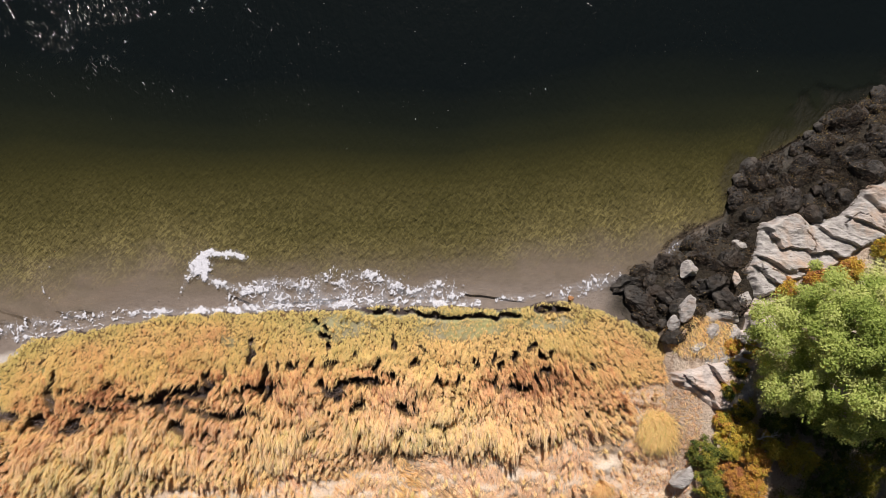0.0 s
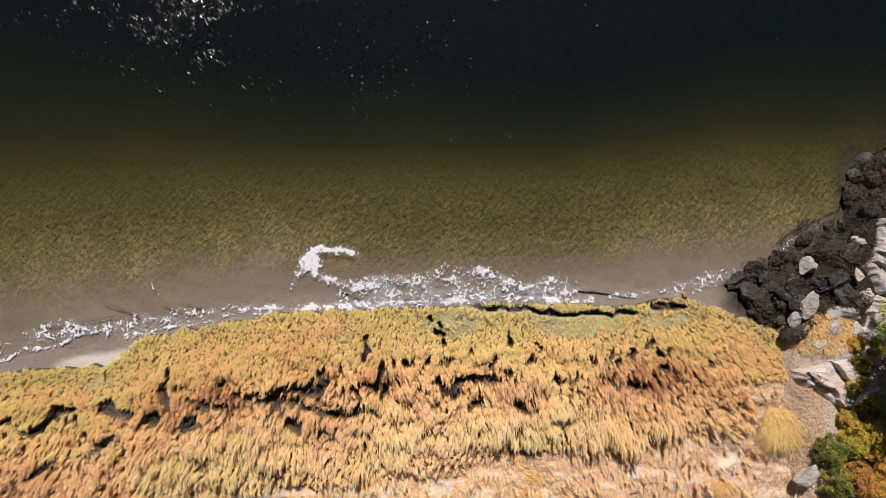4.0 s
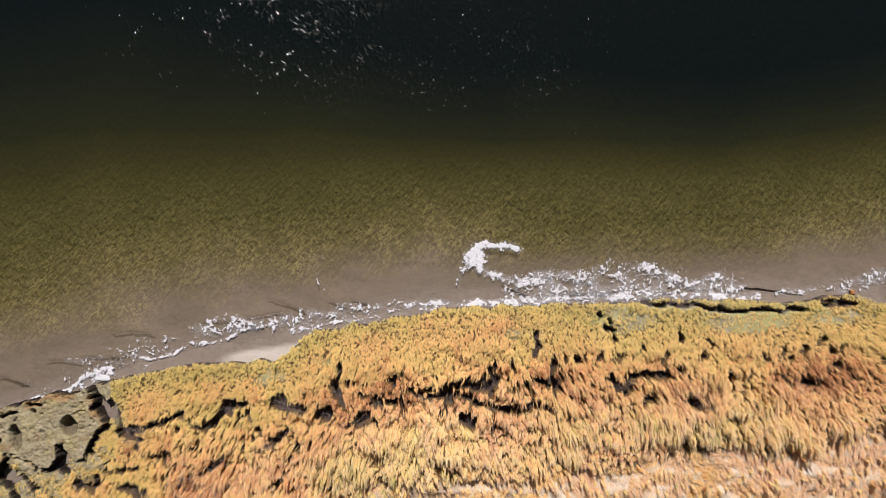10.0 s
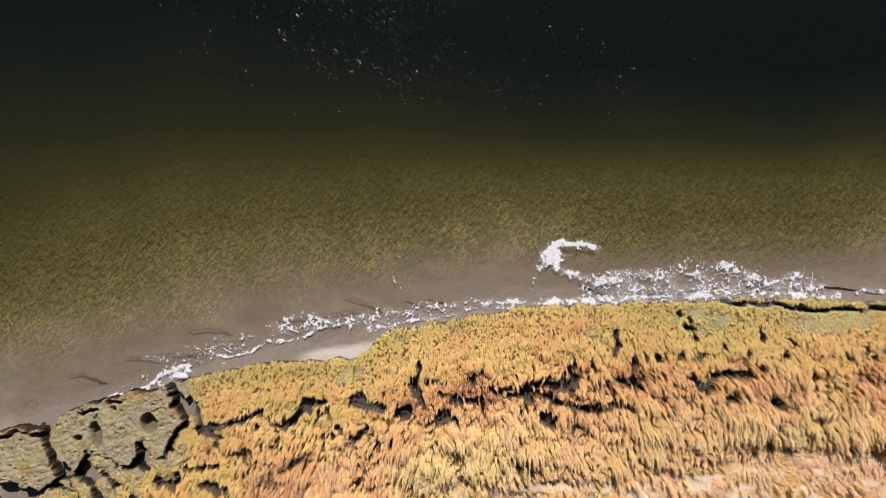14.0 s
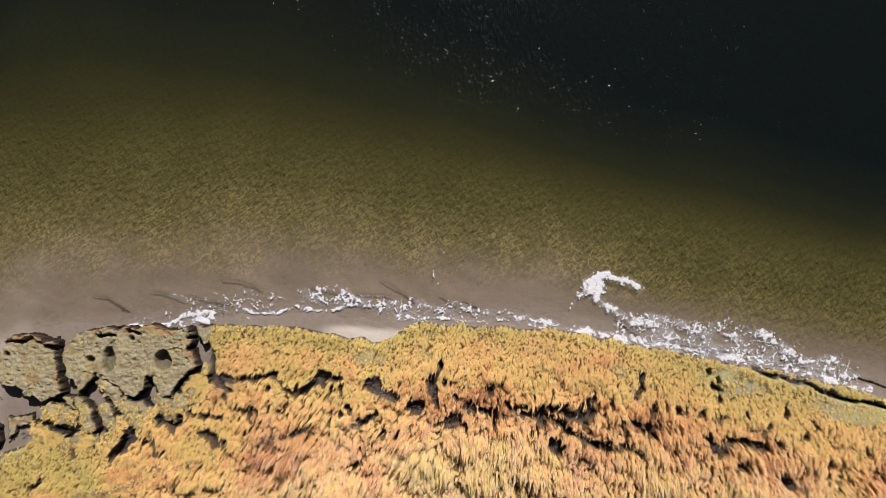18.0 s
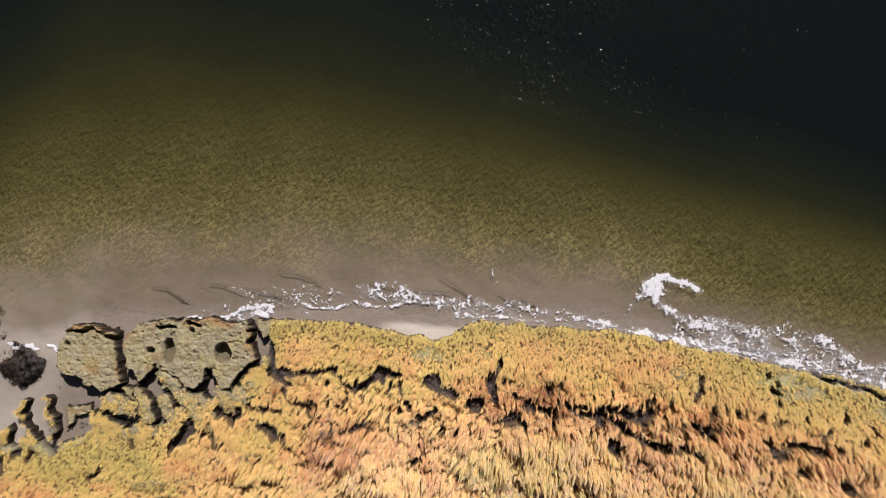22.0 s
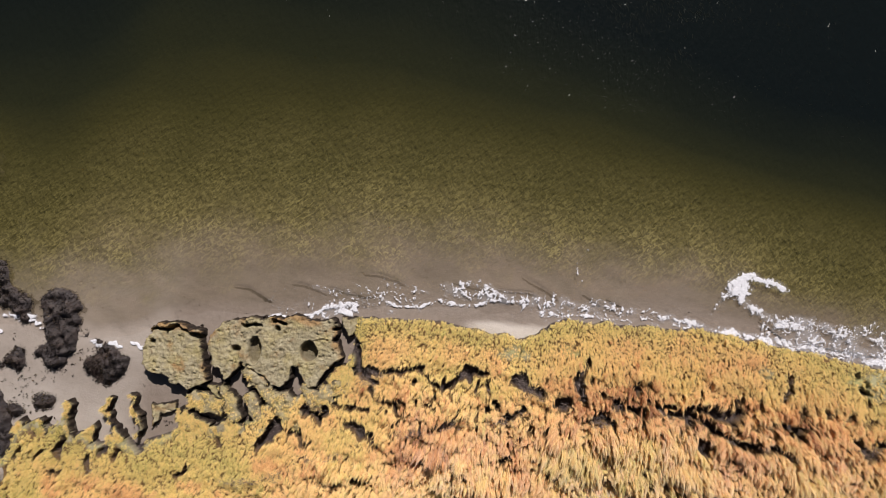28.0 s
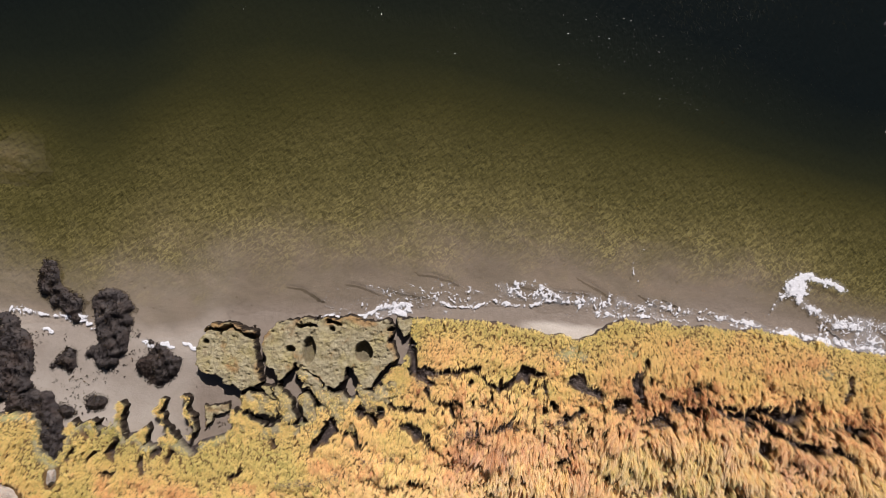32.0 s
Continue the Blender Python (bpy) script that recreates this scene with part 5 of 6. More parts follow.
mask = (d > -0.1) & (rng.random(len(sx)) < smooth(-1.9, -0.7, outer) * 0.45 * smooth(9.5, 11.5, sx) + 0.12 + 0.30 * smooth(10.8, 9.8, sx) + 0.70 * smooth(0.50, 0.60, value_noise(sx, sy, 0.7, 3, 71)))
sx, sy = sx[mask], sy[mask]
fronds("rockweed", sx, sy, weedy_z(sx, sy), 0.24, 0.54, "mats of black and olive rockweed over the boulders")

PALE = [(8.9, 0.96, 0.40, 0.30, 0.25, 20), (8.69, -0.28, 0.24, 0.46, 0.22, -25), (10.08, -0.59, 0.62, 0.38, 0.25, 10), (8.23, -0.9, 0.26, 0.22, 0.2, 30), (10.48, 0.65, 0.16, 0.26, 0.2, 0), (8.32, -6.2, 0.42, 0.32, 0.3, 40), (9.5, -1.3, 0.34, 0.26, 0.18, 60), (9.0, -1.75, 0.28, 0.2, 0.16, 15), (10.35, -1.35, 0.4, 0.3, 0.18, 80), (9.85, -2.1, 0.5, 0.32, 0.16, 20), (10.7, -0.1, 0.3, 0.3, 0.2, 5), (8.55, -1.25, 0.2, 0.15, 0.14, 45), (10.9, 1.9, 0.3, 0.2, 0.2, 0)]
for k, (x, y, a, b, c, turn) in enumerate(PALE):
    stone("pale_rock", x, y, (1.35 * a, 1.35 * b, 1.2 * c), turn, PALEROCK, 300 + k, "pale angular granite rock among the weedy boulders", "rock", "pale rocks at the point", 14, 0.17, 0.35, 0.3, raise_=0.30 if k in (0, 1, 3, 4) else 0.0)
SLABROCK = make_rock("pink_grey_granite", (0.33, 0.275, 0.255), (0.56, 0.48, 0.445), (0.74, 0.66, 0.61), 1.0)
SLABS = [(8.75, -2.75, 0.34, 0.2, 0.16, -14), (10.3, -3.5, 0.4, 0.26, 0.2, -30), (11.05, -0.95, 0.36, 0.26, 0.2, 70)]
LEDGE = [(11.5, 2.75), (12.8, 3.0), (13.4, 2.6), (14.8, 3.15), (15.4, 4.1), (16.5, 4.4), (18.6, 5.2), (19.2, 3.6), (16.6, 2.5), (15.4, 1.7), (14.4, 1.25), (12.7, 0.6), (11.3, -0.1), (10.75, 0.9)]
LEDGE_LOW = [(8.15, -2.7), (9.25, -2.35), (10.1, -2.15), (10.45, -1.5), (10.75, -0.5), (11.3, 0.05), (11.9, -0.4), (11.65, -1.4), (11.2, -2.2), (11.0, -2.9), (10.8, -4.0), (9.4, -3.85), (8.35, -3.15)]


def granite_ledge(outline, dip, tall, material, label):
    """Bedded rock: tilted slabs with open joints, each slab a part."""
    xs, ys = [p[0] for p in outline], [p[1] for p in outline]
    bx, by, faces = sheet(np.arange(min(xs) - 0.3, max(xs) + 0.3, 0.04), np.arange(min(ys) - 0.3, max(ys) + 0.3, 0.04))
    ux = bx + 0.5 * (value_noise(bx, by, 0.9, 3, 62) - 0.5) + 0.14 * (value_noise(bx, by, 0.16, 2, 61) - 0.5)
    uy = by + 0.5 * (value_noise(bx, by, 0.9, 3, 63) - 0.5)
    d = polygon_depth(ux, uy, outline)
    c, s_ = math.cos(dip), math.sin(dip)
    run_, cut_ = c * ux + s_ * uy, -s_ * ux + c * uy
    bed_ = cut_ * 1.1 + 2.6 * value_noise(run_ * 0.4, cut_, 1.1, 3, 64)
    joint = run_ * 0.36 + 2.4 * value_noise(run_, cut_, 1.6, 3, 65)
    step_ = bed_ - np.floor(bed_)
    split_ = np.maximum(smooth(0.09, 0.03, step_) * smooth(0.45, 0.65, value_noise(bx, by, 0.7, 2, 68)), 0.55 * smooth(0.05, 0.02, joint - np.floor(joint)) * smooth(0.42, 0.60, value_noise(bx, by, 1.1, 2, 70)))
    fine = 0.12 * value_noise(bx, by, 0.35, 4, 67) + 0.10 * (value_noise(run_ * 0.5, cut_ * 2.2, 0.22, 3, 69) - 0.5)
    bz = bed_height(bx, by) - 0.08 + smooth(-0.05, 0.2, d) * (0.16 + tall * (1 - step_) * (0.4 + value_noise(bx, by, 1.3, 2, 66)) + fine - 0.26 * split_)
    faces = faces[(d > -0.06)[faces].all(1)]
    thing = empty("rock_ledge", (float(np.mean(xs)), float(np.mean(ys)), 0.3))
    verts = np.stack([bx, by, bz], 1) - np.array([np.mean(xs), np.mean(ys), 0.3])
    layer = np.floor(bed_)[faces[:, 0]]
    for value in np.unique(layer):
        some = faces[layer == value]
        used = np.unique(some)
        remap = np.full(len(bx), -1)
        remap[used] = np.arange(len(used))
        part("slab", mesh_from("slab", verts[used], remap[some], material, soft=False), None, thing)
    return tagged(thing, label, "rock")


granite_ledge(LEDGE, -0.50, 0.26, PALEROCK, "fissured pale granite ledge above the weedy boulders")
granite_ledge(LEDGE_LOW, -0.45, 0.30, SLABROCK, "low pink-grey granite ledge between marsh and tree")
for k, (x, y, a, b, c, turn) in enumerate(SLABS):
    stone("rock_slab", x, y, (a * 1.2, b * 1.25, c), turn, SLABROCK, 400 + k, "loose block of pale grey granite on the ledge", "rock", "granite blocks below the tree", 18, 0.06, 0.2, 0.30, 3, 6.0, 0.25)

RUST = make_rock("rust_brown_stone", (0.16, 0.07, 0.03), (0.36, 0.17, 0.07), (0.52, 0.30, 0.14))
stone("stone", 4.78, -0.05, (0.15, 0.13, 0.16), 20, RUST, 501, "rust-brown stone at the bank's foot", "stone")
SANDROCK = make_rock("sandy_submerged_rock", (0.15, 0.12, 0.085), (0.26, 0.21, 0.15), (0.38, 0.31, 0.23))
stone("submerged_rock", -39.0, -1.3, (1.6, 1.15, 0.85), 15, SANDROCK, 502, "large sandy rock just under the water", "rock", "", 8, 0.16, 0.0, 0.32, 4)
stone("stone_slab", -35.0, -13.1, (0.9, 0.55, 0.25), 12, PALEROCK, 503, "flat pale stone slab beside the marsh grass", "rock", "", 12, 0.03, 0.6, 0.05, 4, raise_=0.42)
stone("pale_rock", -33.35, -11.95, (0.22, 0.36, 0.16), 15, PALEROCK, 504, "pale rock sunk in the marsh grass", "rock", "", 12, 0.05, 0.4, 0.1, 3, raise_=0.42)


# ---- seaweed clumps on the western sand ----
WEEDMAT = make_rock("rockweed_mat", (0.016, 0.012, 0.014), (0.044, 0.035, 0.036), (0.095, 0.076, 0.070), 0.0, 0.55)


def seaweed_clump(spine, radius, label):
    xs, ys = [p[0] for p in spine], [p[1] for p in spine]
    at = (float(np.mean(xs)), float(np.mean(ys)))
    thing = empty("seaweed_clump", (*at, ground_z(*at)))
    bx, by, faces = sheet(np.arange(min(xs) - radius * 1.7, max(xs) + radius * 1.7, 0.05), np.arange(min(ys) - radius * 1.7, max(ys) + radius * 1.7, 0.05))
    d = line_distance(bx, by, spine if len(spine) > 1 else [spine[0], (spine[0][0] + 0.01, spine[0][1])])
    edge = radius * (0.15 + 1.75 * value_noise(bx, by, 0.45, 4, 80)) - d
    z = np.maximum(bed_height(bx, by), -0.03) + 0.30 * smooth(-0.02, 0.35, edge) * (0.10 + 1.6 * value_noise(bx, by, 0.24, 4, 81)) - 0.03
    ok = (edge > -0.03)
    faces = faces[ok[faces].all(1)]
    used = np.unique(faces)
    remap = np.full(len(bx), -1)
    remap[used] = np.arange(len(used))
    v = np.stack([bx, by, z], 1)[used] - np.array([*at, ground_z(*at)])
    part("mound", mesh_from("mound", v, remap[faces], WEEDMAT), None, thing)
    pick = rng.choice(used, min(1500, len(used) * 2))
    n = len(pick)
    jx, jy = bx[pick] + rng.normal(0, 0.03, n), by[pick] + rng.normal(0, 0.03, n)
    ob = fronds("fronds", jx - at[0], jy - at[1], z[pick] - ground_z(*at) - 0.03, 0.055, 0.28, "", thing)
    return tagged(thing, label, "seaweed", "seaweed heaps on the sand")


seaweed_clump([(-35.81, -5.02), (-35.83, -5.67), (-35.13, -5.95), (-34.57, -6.19)], 0.42, "black rockweed heap lying at the water's edge")
seaweed_clump([(-33.28, -5.8), (-32.82, -6.59), (-32.98, -7.41)], 0.66, "tall black rockweed heap on wet sand")
seaweed_clump([(-31.25, -7.28), (-30.84, -7.21)], 0.58, "round black rockweed heap on bare sand")
seaweed_clump([(-34.39, -8.05), (-34.2, -8.08)], 0.42, "small black rockweed heap on bare sand")
seaweed_clump([(-32.98, -9.27), (-32.72, -9.24)], 0.27, "little black rockweed heap below the marsh grass")
seaweed_clump([(-36.87, -7.89), (-36.18, -8.56), (-36.22, -9.4)], 0.85, "wide black rockweed mat across the sand")
seaweed_clump([(-35.58, -9.9), (-34.65, -9.79), (-34.13, -10.52), (-33.66, -11.22), (-33.35, -11.65)], 0.5, "black rockweed strip pushed into the marsh")
seaweed_clump([(-33.9, -9.76), (-33.76, -9.8)], 0.22, "scrap of black rockweed on the sand")



gx_, gy_ = scatter(-38, -27.5, -10.5, -6.3, 26)
ok = (bank_depth(gx_, gy_) < -0.15) & (seaward(gx_, gy_)[0] < -0.25) & (rng.random(len(gx_)) < smooth(0.40, 0.65, value_noise(gx_, gy_, 1.1, 3, 87)))
gx_, gy_ = np.repeat(gx_[ok], 4), np.repeat(gy_[ok], 4)
gx_, gy_ = gx_ + rng.normal(0, 0.03, len(gx_)), gy_ + rng.normal(0, 0.03, len(gx_))
fronds("seaweed_scraps", gx_, gy_, bed_height(gx_, gy_) - 0.02, 0.05, 0.45, "dark scraps of weed strewn over wet sand")


# ---- tree, shrubs, dead wood ----
def tube(bm, points, radii, sides=7):
    """A tapered limb through the points."""
    rings = []
    for k, p in enumerate(points):
        way = (points[min(k + 1, len(points) - 1)] - points[max(k - 1, 0)]).normalized()
        a = way.orthogonal().normalized()
        b = way.cross(a)
        rings.append([bm.verts.new(p + radii[k] * (math.cos(math.tau * j / sides) * a + math.sin(math.tau * j / sides) * b)) for j in range(sides)])
    for lo, hi in zip(rings[:-1], rings[1:]):
        for j in range(sides):
            bm.faces.new((lo[j], lo[(j + 1) % sides], hi[(j + 1) % sides], hi[j]))
    bm.faces.new(rings[0][::-1])
    bm.faces.new(rings[-1])


def limb_points(start, end, bend, r, steps=6):
    pts = []
    for k in range(steps + 1):
        u = k / steps
        wob = Vector((r.gauss(0, 1), r.gauss(0, 1), r.gauss(0, 1))) * bend * math.sin(math.pi * u) * 0.5
        pts.append(start.lerp(end, u) + wob)
    return pts


def leaf_mesh(name, centres, radii, each, size, tints, material, seed):
    g = np.random.default_rng(seed)
    n = len(centres) * each
    c = np.repeat(np.array(centres), each, 0)
    r = np.repeat(np.array(radii), each)
    way = g.normal(size=(n, 3))
    way /= np.linalg.norm(way, axis=1)[:, None]
    at = c + way * (r * g.random(n) ** 0.45)[:, None] * np.array([1, 1, 0.8])
    up = 0.55 * way + g.normal(size=(n, 3)) * 0.42 + np.array([0, 0.10, 0.55])
    axis_ = np.cross(up, g.normal(size=(n, 3))) + way * 0.2
    axis_ /= np.linalg.norm(axis_, axis=1)[:, None]
    across = np.cross(up, axis_)
    across /= np.linalg.norm(across, axis=1)[:, None] + 1e-9
    long = (size * g.uniform(0.6, 1.3, n))[:, None]
    verts = np.stack([at, at + axis_ * long * 0.5 + across * long * 0.28, at + axis_ * long, at + axis_ * long * 0.5 - across * long * 0.28], 1).reshape(-1, 3)
    k = np.arange(n) * 4
    faces = np.stack([k, k + 1, k + 2, k + 3], 1)
    tint = np.clip(np.repeat(np.array(tints), each) + g.normal(0, 0.09, n), 0, 1)
    return mesh_from(name, verts, faces, material, {"tint": np.repeat(tint, 4)}, soft=False)


def leafy(name, x, y, height, radius, clumps, each, size, tint, spread, material, label, category, seed, low=0.25, limbs=6):
    """A tree or shrub: a trunk or stems, limbs, and a crown of many small leaves in clumps."""
    r = random.Random(seed)
    z0 = ground_z(x, y) - 0.05
    thing = empty(name, (x, y, z0))
    bm = bmesh.new()
    fork = Vector((r.uniform(-0.1, 0.1), r.uniform(-0.1, 0.1), height * 0.3))
    tube(bm, limb_points(Vector((0, 0, 0)), fork, 0.05 * height, r), [0.035 * height * (1 - 0.06 * k) for k in range(7)], 8)
    part("trunk", bm, BARK, thing)
    centres, radii, tints = [], [], []
    if radius > 1.5:
        # big crowns carry their leaves on separate boughs, with dark gaps between
        for k in range(clumps // 5):
            turn, up = r.uniform(0, math.tau), low + (1 - low) * r.random() ** 0.65
            reach = radius * r.uniform(0.72, 1.05) * math.sqrt(max(0.02, 1 - (0.95 * (up - low) / (1 - low)) ** 3.0)) * (1 if r.random() < 0.7 else r.random())
            hub = Vector((reach * math.cos(turn), reach * math.sin(turn), height * up))
            shade_ = r.gauss(0, spread)
            for j in range(5):
                off_by = Vector((r.gauss(0, 0.10), r.gauss(0, 0.10), r.gauss(0, 0.05))) * radius
                centres.append(tuple(hub + off_by))
                radii.append(radius * r.uniform(0.06, 0.15))
                tints.append(tint + shade_ + r.gauss(0, 0.05))
    for k in range(clumps if radius <= 1.5 else 0):
        turn, up = r.uniform(0, math.tau), low + (1 - low) * r.random() ** 0.8
        shell = r.uniform(0.72, 1.08) * (0.86 + 0.26 * noise.noise(Vector((2.2 * math.cos(turn), 2.2 * math.sin(turn), 3 * up + seed))))
        reach = radius * shell * math.sqrt(max(0.02, 1 - (0.98 * (up - low) / (1 - low)) ** 2.2)) * (1 if r.random() < 0.75 else r.random())
        centres.append((reach * math.cos(turn), reach * math.sin(turn), height * up * r.uniform(0.88, 1.04)))
        radii.append(radius * (r.uniform(0.16, 0.30) if radius > 1.5 else r.uniform(0.10, 0.30)))
        tints.append(tint + r.gauss(0, spread))
    for k in range(limbs):
        far = max(centres, key=lambda c: r.random() * (1 + Vector(c).length))
        bm = bmesh.new()
        tube(bm, limb_points(fork * r.uniform(0.7, 1.0), Vector(far), 0.10 * height, r), [0.016 * height * (1 - 0.13 * j) for j in range(7)], 6)
        part("limb", bm, BARK, thing)
    part("crown", leaf_mesh("crown", centres, radii, each, size, tints, material, seed), None, thing)
    return tagged(thing, label, category)


leafy("tree", 12.65, -1.75, 5.2, 2.5, 640, 300, 0.075, 0.60, 0.17, LEAF, "low broad tree with pale green leaves above the rocks", "tree", 11, 0.18, 9)
# second tree, mostly out of view: added and enlarged to shade the thicket
leafy("tree", 16.7, -2.7, 5.2, 2.9, 500, 100, 0.09, 0.6, 0.2, LEAF, "green tree added beyond the ledge to shade the thicket", "tree", 12, 0.3, 6)
SHRUBS = [
    (10.3, -1.73, 0.4, 0.36, 0.74, 0.22, "russet dry brush between ledge and tree"),
    (10.37, -2.47, 0.55, 0.42, 0.30, 0.26, "olive-brown shrub between ledge and tree"),
    (10.06, -3.21, 0.5, 0.42, 0.28, 0.26, "olive shrub beside the granite slabs"),
    (10.41, -3.86, 0.6, 0.5, 0.30, 0.24, "olive shrub at the tree's foot"),
    (9.73, -4.27, 0.45, 0.38, 0.72, 0.22, "tawny dry brush beside the slabs"),
    (10.15, -4.74, 0.9, 0.62, 0.55, 0.07, "bright yellow shrub at the thicket's edge"),
    (9.72, -5.17, 0.8, 0.5, 0.5, 0.14, "yellow-green shrub at the thicket's edge"),
    (8.97, -5.36, 0.8, 0.55, 0.2, 0.12, "dark green shrub beside the bare soil"),
    (9.03, -6.3, 0.9, 0.6, 0.24, 0.12, "dark green shrub over bare soil"),
    (10.51, -5.61, 1.1, 0.65, 0.74, 0.08, "orange autumn shrub in full colour"),
    (10.27, -6.49, 1.1, 0.7, 0.78, 0.08, "burnt orange autumn shrub in full colour"),
    (9.76, -6.01, 0.9, 0.5, 0.88, 0.08, "russet shrub among green ones"),
    (11.08, -5.15, 1.0, 0.55, 0.53, 0.06, "golden yellow shrub in half shade"),
    (12.05, -5.4, 0.9, 0.70, 0.50, 0.08, "yellow-leaved shrub in the tree's shade"),
    (14.1, -6.0, 0.8, 0.85, 0.40, 0.10, "yellow-leaved shrub in deep shade"),
]
# the lowest tints put the deep shade under the trees into the leaf colour
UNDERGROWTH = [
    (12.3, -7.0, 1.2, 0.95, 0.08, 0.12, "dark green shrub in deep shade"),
    (15.9, -6.6, 1.3, 1.1, 0.08, 0.12, "thicket shrub with leaves tinted near-black for deep shade"),
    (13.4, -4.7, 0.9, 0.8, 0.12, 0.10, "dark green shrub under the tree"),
    (16.3, -4.2, 1.3, 1.1, 0.15, 0.12, "thicket shrub with leaves tinted near-black for deep shade"),
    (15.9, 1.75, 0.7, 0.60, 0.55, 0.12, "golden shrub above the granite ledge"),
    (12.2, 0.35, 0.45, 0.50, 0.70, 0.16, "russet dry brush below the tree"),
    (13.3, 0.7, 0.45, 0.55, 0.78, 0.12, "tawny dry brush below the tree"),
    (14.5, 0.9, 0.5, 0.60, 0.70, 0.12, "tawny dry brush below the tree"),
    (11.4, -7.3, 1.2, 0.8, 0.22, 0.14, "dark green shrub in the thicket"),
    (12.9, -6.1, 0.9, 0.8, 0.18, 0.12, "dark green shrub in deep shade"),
    (11.5, -4.3, 0.7, 0.7, 0.10, 0.10, "undergrowth beneath the tree, leaves tinted dark for its shade"),
    (12.6, -4.0, 0.7, 0.8, 0.08, 0.10, "undergrowth beneath the tree, leaves tinted dark for its shade"),
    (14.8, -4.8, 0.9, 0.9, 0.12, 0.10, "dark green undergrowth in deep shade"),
    (13.5, -7.4, 1.1, 1.0, 0.06, 0.12, "thicket shrub with leaves tinted near-black for deep shade"),
    (15.3, -7.7, 1.3, 1.1, 0.06, 0.12, "thicket shrub with leaves tinted near-black for deep shade"),
    (10.9, -1.9, 0.5, 0.45, 0.62, 0.16, "russet dry brush among pale rocks"),
]
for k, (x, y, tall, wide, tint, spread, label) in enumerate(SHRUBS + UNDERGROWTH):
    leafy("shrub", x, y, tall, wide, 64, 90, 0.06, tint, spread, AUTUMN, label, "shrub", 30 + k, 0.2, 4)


def dead_branch(name, x, y, z, long, heading, material, label, seed, forks=5, thick=0.03):
    r = random.Random(seed)
    thing = empty(name, (x, y, z), heading)
    bm = bmesh.new()
    main = limb_points(Vector((0, 0, 0)), Vector((long, 0, 0.12 * long)), 0.12 * long, r, 8)
    tube(bm, main, [thick * (1 - 0.09 * k) for k in range(9)], 7)
    part("stem", bm, material, thing)
    for k in range(forks):
        bm = bmesh.new()
        start = main[r.randint(1, 7)]
        end = start + Vector((r.uniform(0.1, 0.5), r.choice((-1, 1)) * r.uniform(0.15, 0.5), r.uniform(-0.02, 0.2))) * long * 0.7
        tube(bm, limb_points(start, end, 0.06 * long, r, 5), [thick * 0.55 * (1 - 0.15 * j) for j in range(6)], 6)
        part("twig", bm, material, thing)
    return tagged(thing, label, "driftwood")


dead_branch("dead_branch", 10.55, -4.75, 2.0, 0.8, 15, DRIFT, "bleached bare branch caught in the shrubs", 61, 7, 0.025)
dead_branch("dead_branch", 8.35, -4.23, 1.0, 0.75, 40, DRIFT, "grey leafless twigs standing over bare soil", 70, 9, 0.012)
dead_branch("dead_branch", 8.62, -3.98, 1.0, 0.75, 120, DRIFT, "grey leafless twigs standing over bare soil", 71, 9, 0.012)
dead_branch("dead_branch", 8.14, -4.5, 1.0, 0.75, -20, DRIFT, "grey leafless twigs standing over bare soil", 72, 9, 0.012)
dead_branch("driftwood", 7.9, -7.4, 0.85, 1.3, 62, DRIFT, "bleached driftwood branch lying on bare soil", 62, 4, 0.05)
dead_branch("driftwood", 6.9, -3.9, 0.78, 0.8, -70, DRIFT, "thin grey driftwood stick on bare soil", 63, 2, 0.02)


# ---- tussocks and loose litter ----
def tussock(x, y, z, radius, tall, count, tint, label):
    g = rng
    turn = g.uniform(0, math.tau, count)
    out = g.random(count) ** 0.7 * radius * 0.35
    ob = blades("grass_tussock", x + out * np.cos(turn), y + out * np.sin(turn), np.full(count, float(bank_top(np.array([x]), np.array([y]), bank_depth(np.array([x]), np.array([y])))[0])), tall * g.uniform(0.6, 1.1, count), g.uniform(0.7, 1.5, count), -math.pi / 2 + g.normal(0, 0.55, count), g.uniform(0.012, 0.03, count), np.clip(g.normal(tint, 0.12, count), 0, 1), GRASS, label, "grass")
    del ob["kind"]
    return tagged(ob, group="grass tussocks by the bare soil")


tussock(7.55, -4.45, 0.68, 1.6, 0.75, 1700, 0.60, "golden grass tussock drooping over bare soil")
tussock(1.3, -7.6, 0.72, 0.6, 0.55, 900, 0.25, "russet grass tussock on pale sand")
tussock(5.6, -6.6, 0.72, 0.5, 0.5, 700, 0.4, "straw grass tussock on pale sand")

gx_, gy_ = scatter(7.9, 10.4, -2.6, -0.5, 500)
ok = (np.hypot((gx_ - 9.1) / 1.2, (gy_ + 1.35) / 0.75) + 0.5 * (value_noise(gx_, gy_, 0.6, 3, 90) - 0.5)) < 1
gx_, gy_ = gx_[ok], gy_[ok]
m = len(gx_)
blades("marsh_grass", gx_, gy_, bed_height(gx_, gy_), rng.uniform(0.2, 0.4, m), rng.uniform(0.5, 1.2, m), -1.4 + rng.normal(0, 0.5, m), rng.uniform(0.012, 0.028, m), np.clip(rng.normal(0.5, 0.12, m), 0, 1), GRASS, "golden grass growing between the shore rocks")

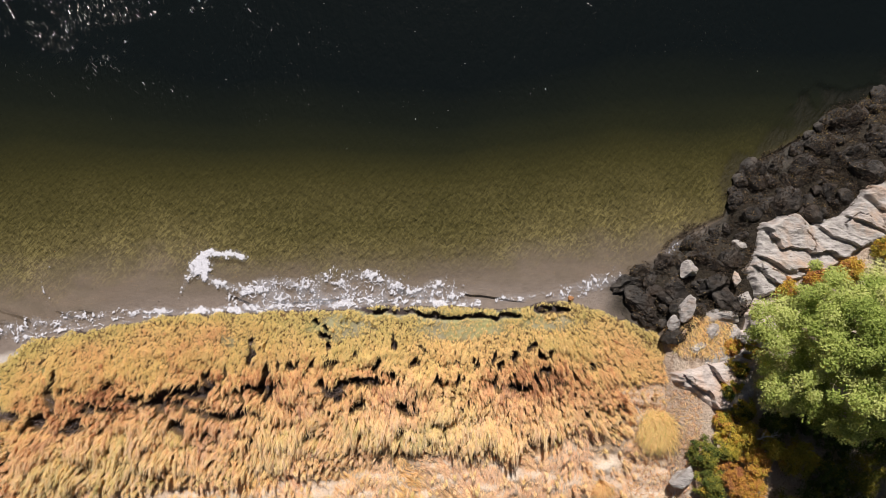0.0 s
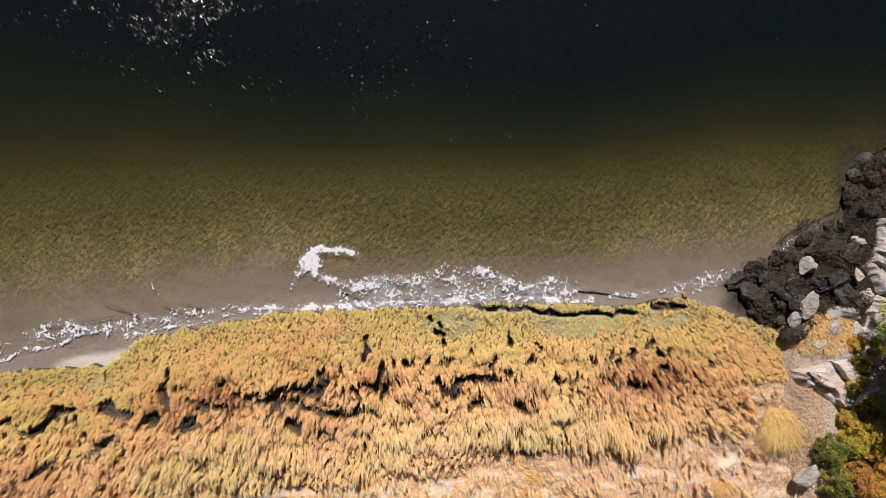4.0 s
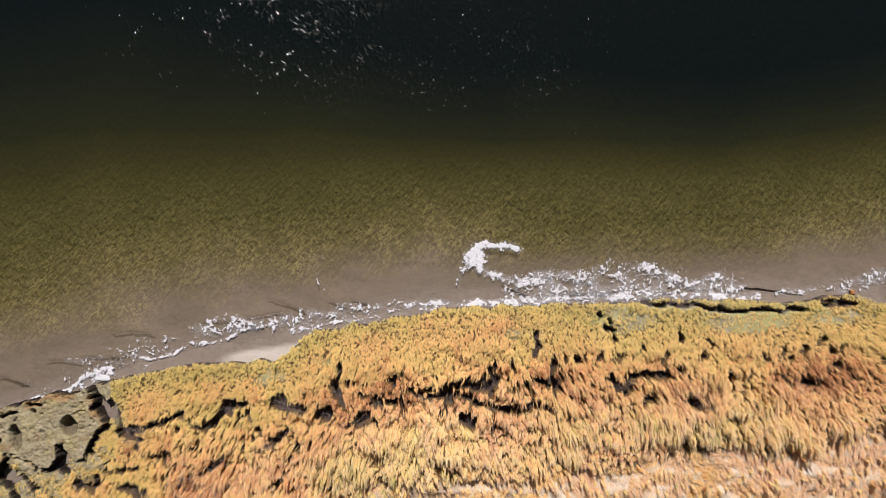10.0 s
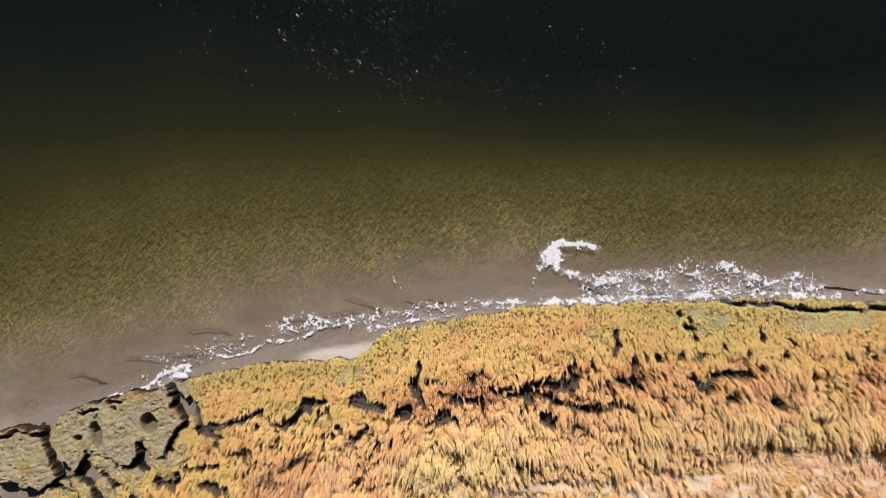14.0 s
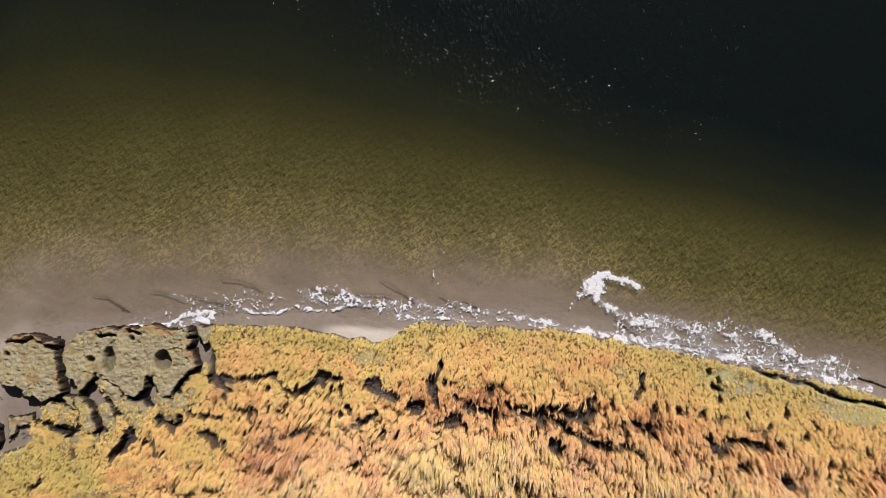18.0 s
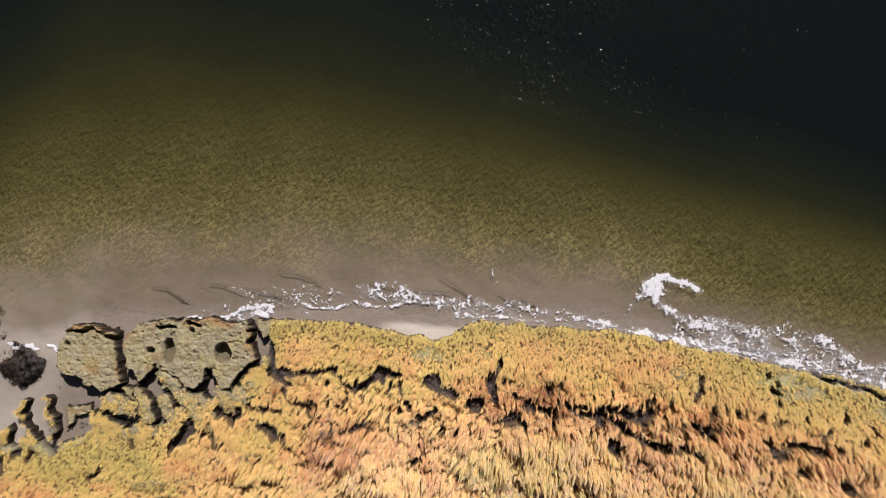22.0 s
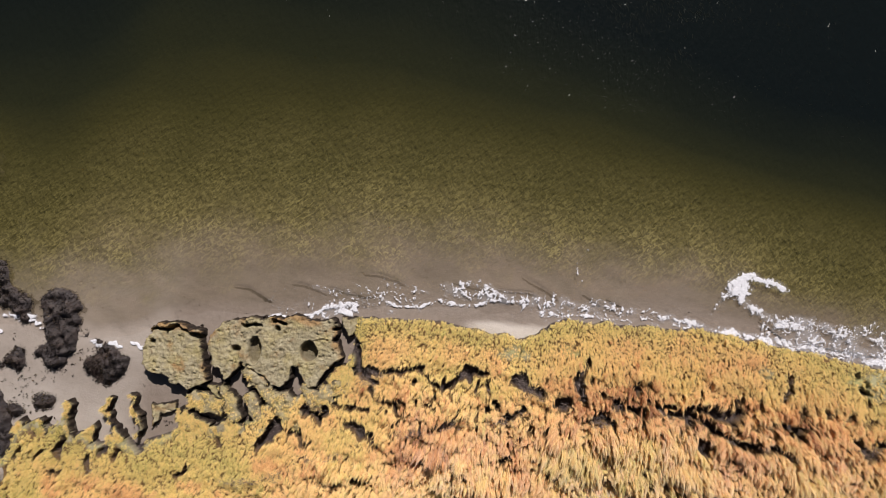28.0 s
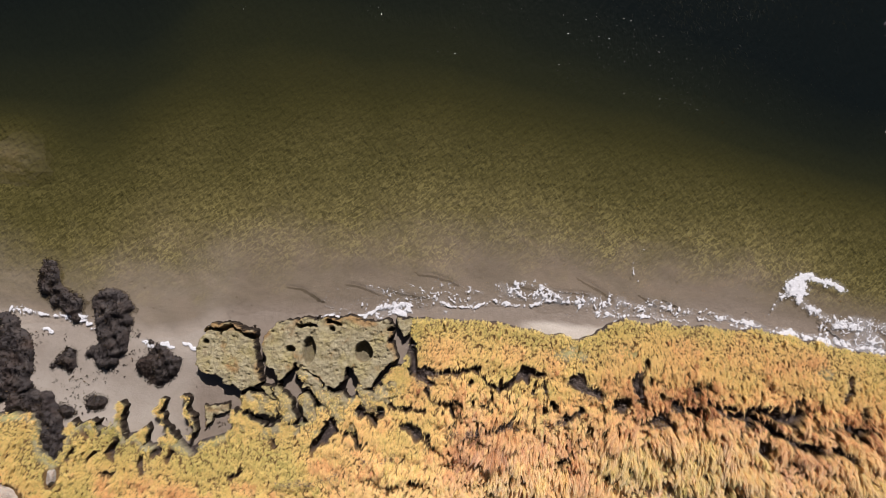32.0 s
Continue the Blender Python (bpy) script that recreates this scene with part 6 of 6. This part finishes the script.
lx, ly = scatter(-15, 9.0, -9.0, -3.0, 300)
ok = (smooth(6.0, 6.8, lx) * smooth(-2.9, -3.4, ly) > 0.5) | ((ly < -5.9 + 0.10 * (lx + 2)) & (rng.random(len(lx)) < 0.55 * smooth(0.42, 0.6, value_noise(lx, ly, 0.9, 3, 91))))
lx, ly = lx[ok], ly[ok]
m = len(lx)
blades("stalk_litter", lx, ly, np.maximum(bank_top(lx, ly, bank_depth(lx, ly)), np.where(lx > 6, bed_height(lx, ly), -1)) + 0.03, rng.uniform(0.05, 0.1, m), rng.uniform(2.2, 4.2, m), np.where(lx > 6, rng.uniform(0, math.tau, m), rng.normal(-1.57, 0.7, m)), rng.uniform(0.015, 0.03, m), np.clip(np.where(lx > 6, rng.normal(0.28, 0.2, m), rng.normal(0.45, 0.12, m)), 0, 1), GRASS, "dead stalks and straw strewn over bare soil", "litter", bleach=np.where(lx > 6, 0.35, 0.75))

wrack = make_blades("grey_wrack", (0.0, (0.07, 0.052, 0.05)), (0.5, (0.19, 0.15, 0.145)), (1.0, (0.40, 0.33, 0.31)))
ax, ay = [], []
for width, *line in GAPS_EAST + GAPS_ROWS + GAPS_BELT + GAPS_MIDDLE + GAPS_COVE + GAPS_WEST:
    run = resample(line, 0.03) if len(line) > 2 else np.linspace(line[0], line[1], 8)
    ax.append(np.repeat(run[:, 0], 5)), ay.append(np.repeat(run[:, 1], 5))
for line in [[(-25.47, -10.06), (-24.38, -9.71), (-23.48, -9.22)], [(-20.09, -6.95), (-19.29, -6.61), (-18.36, -6.18), (-16.16, -5.47)], [(-23.18, -8.71), (-21.58, -8.03)], [(-23.0, -7.77), (-23.58, -8.35)]]:
    run = resample(line, 0.03)
    ax.append(np.repeat(run[:, 0], 4)), ay.append(np.repeat(run[:, 1] + 0.1, 4))
ax, ay = np.concatenate(ax), np.concatenate(ay)
m = len(ax)
keep_ = rng.random(m) < smooth(0.45, 0.62, value_noise(ax, ay, 0.8, 2, 95))
ax, ay = ax[keep_] + rng.normal(0, 0.10, keep_.sum()), ay[keep_] + rng.normal(-0.12, 0.06, keep_.sum())
m = len(ax)
blades("wrack", ax, ay, bank_top(ax, ay, bank_depth(ax, ay)) + np.where(gap_share(ax, ay) > 0.3, 0.02, rng.uniform(0.1, 0.3, m)), rng.uniform(0.05, 0.09, m), rng.uniform(1.6, 3.0, m), rng.normal(0, 0.6, m) + np.where(rng.random(m) < 0.5, 0, math.pi), rng.uniform(0.008, 0.018, m), rng.random(m), wrack, "grey-lilac stranded wrack caught along the trenches", "litter")

PINK = make_rock("faded_pink_plastic", (0.62, 0.42, 0.40), (0.72, 0.52, 0.50), (0.80, 0.64, 0.62), 0.0, 0.5)
float_ = new("fishing_float", rock_mesh("fishing_float", (0.10, 0.08, 0.07), PINK, 77, 3, 0.02))
float_.matrix_world = pose(-15.74, -7.28, float(bank_top(np.array([-15.74]), np.array([-7.28]), bank_depth(np.array([-15.74]), np.array([-7.28])))[0]) + 0.28, 0, 20, 30)
tagged(float_, "faded pink float stranded in the straw grass", "float")


# ---- steep little wind ripples on the deep water, added as facets to catch sun glints ----
RIPPLE = Shader("dark_ripple", 0.20, 0.5)
RIPPLE.colour((0.012, 0.013, 0.008))
n = 22000
rx, ry = rng.uniform(-46, 20, n), rng.uniform(2.0, 13.5, n)
ok = (seaward(rx, ry)[1] + 0.25 * (value_noise(rx, ry, 4.0, 2, 97) - 0.5) > 1.12) & (rng.random(n) < 0.05 + 0.50 * smooth(0.46, 0.80, value_noise(rx, ry, 3.2, 3, 98))) & ((rx < 5) | (ry > 8.5))
rx, ry = rx[ok], ry[ok]
n = len(rx)
turn, slope = rng.normal(0.0, 0.55, n), np.tan(np.radians(rng.uniform(5, 20, n)))
long_, wide_ = rng.uniform(0.018, 0.045, n), rng.uniform(0.006, 0.012, n)
# one steeper patch, placed and tilted to glint towards the camera's view
m = 1900
glint_x, glint_y = rng.normal(-14.6, 3.0, m), rng.normal(10.8, 1.3, m)
keep_ = rng.random(m) < smooth(0.42, 0.72, value_noise(glint_x * 0.5 + glint_y, glint_y - 0.4 * glint_x, 1.1, 3, 99))
m = int(keep_.sum())
rx, ry, n = np.concatenate([rx, glint_x[keep_]]), np.concatenate([ry, glint_y[keep_]]), n + m
turn, slope = np.concatenate([turn, rng.normal(-0.95, 0.35, m)]), np.concatenate([slope, np.tan(np.radians(rng.uniform(12, 25, m)))])
long_, wide_ = np.concatenate([long_, rng.uniform(0.05, 0.20, m)]), np.concatenate([wide_, rng.uniform(0.0035, 0.008, m)])
ex, ey = np.stack([np.cos(turn), np.sin(turn), 0 * turn], 1), np.stack([-np.sin(turn), np.cos(turn), 0 * turn], 1)
foot = np.stack([rx, ry, 0 * rx + 0.004], 1)
up = np.array([0, 0, 1.0]) * (slope * wide_)[:, None]
l_, w_ = ex * long_[:, None] / 2, ey * wide_[:, None]
verts = np.stack([foot - l_ + w_, foot + l_ + w_, foot + l_ * 0.8 + up, foot - l_ * 0.8 + up, foot - l_ - w_, foot + l_ - w_], 1).reshape(-1, 3)
k = np.arange(n) * 6
faces = np.concatenate([np.stack([k, k + 3, k + 2, k + 1], 1), np.stack([k + 3, k + 4, k + 5, k + 2], 1)])
tagged(new("wind_ripples", mesh_from("wind_ripples", verts, faces, RIPPLE.material, soft=False)), "small wind ripples glinting on dark deep water", "water", kind="stuff")
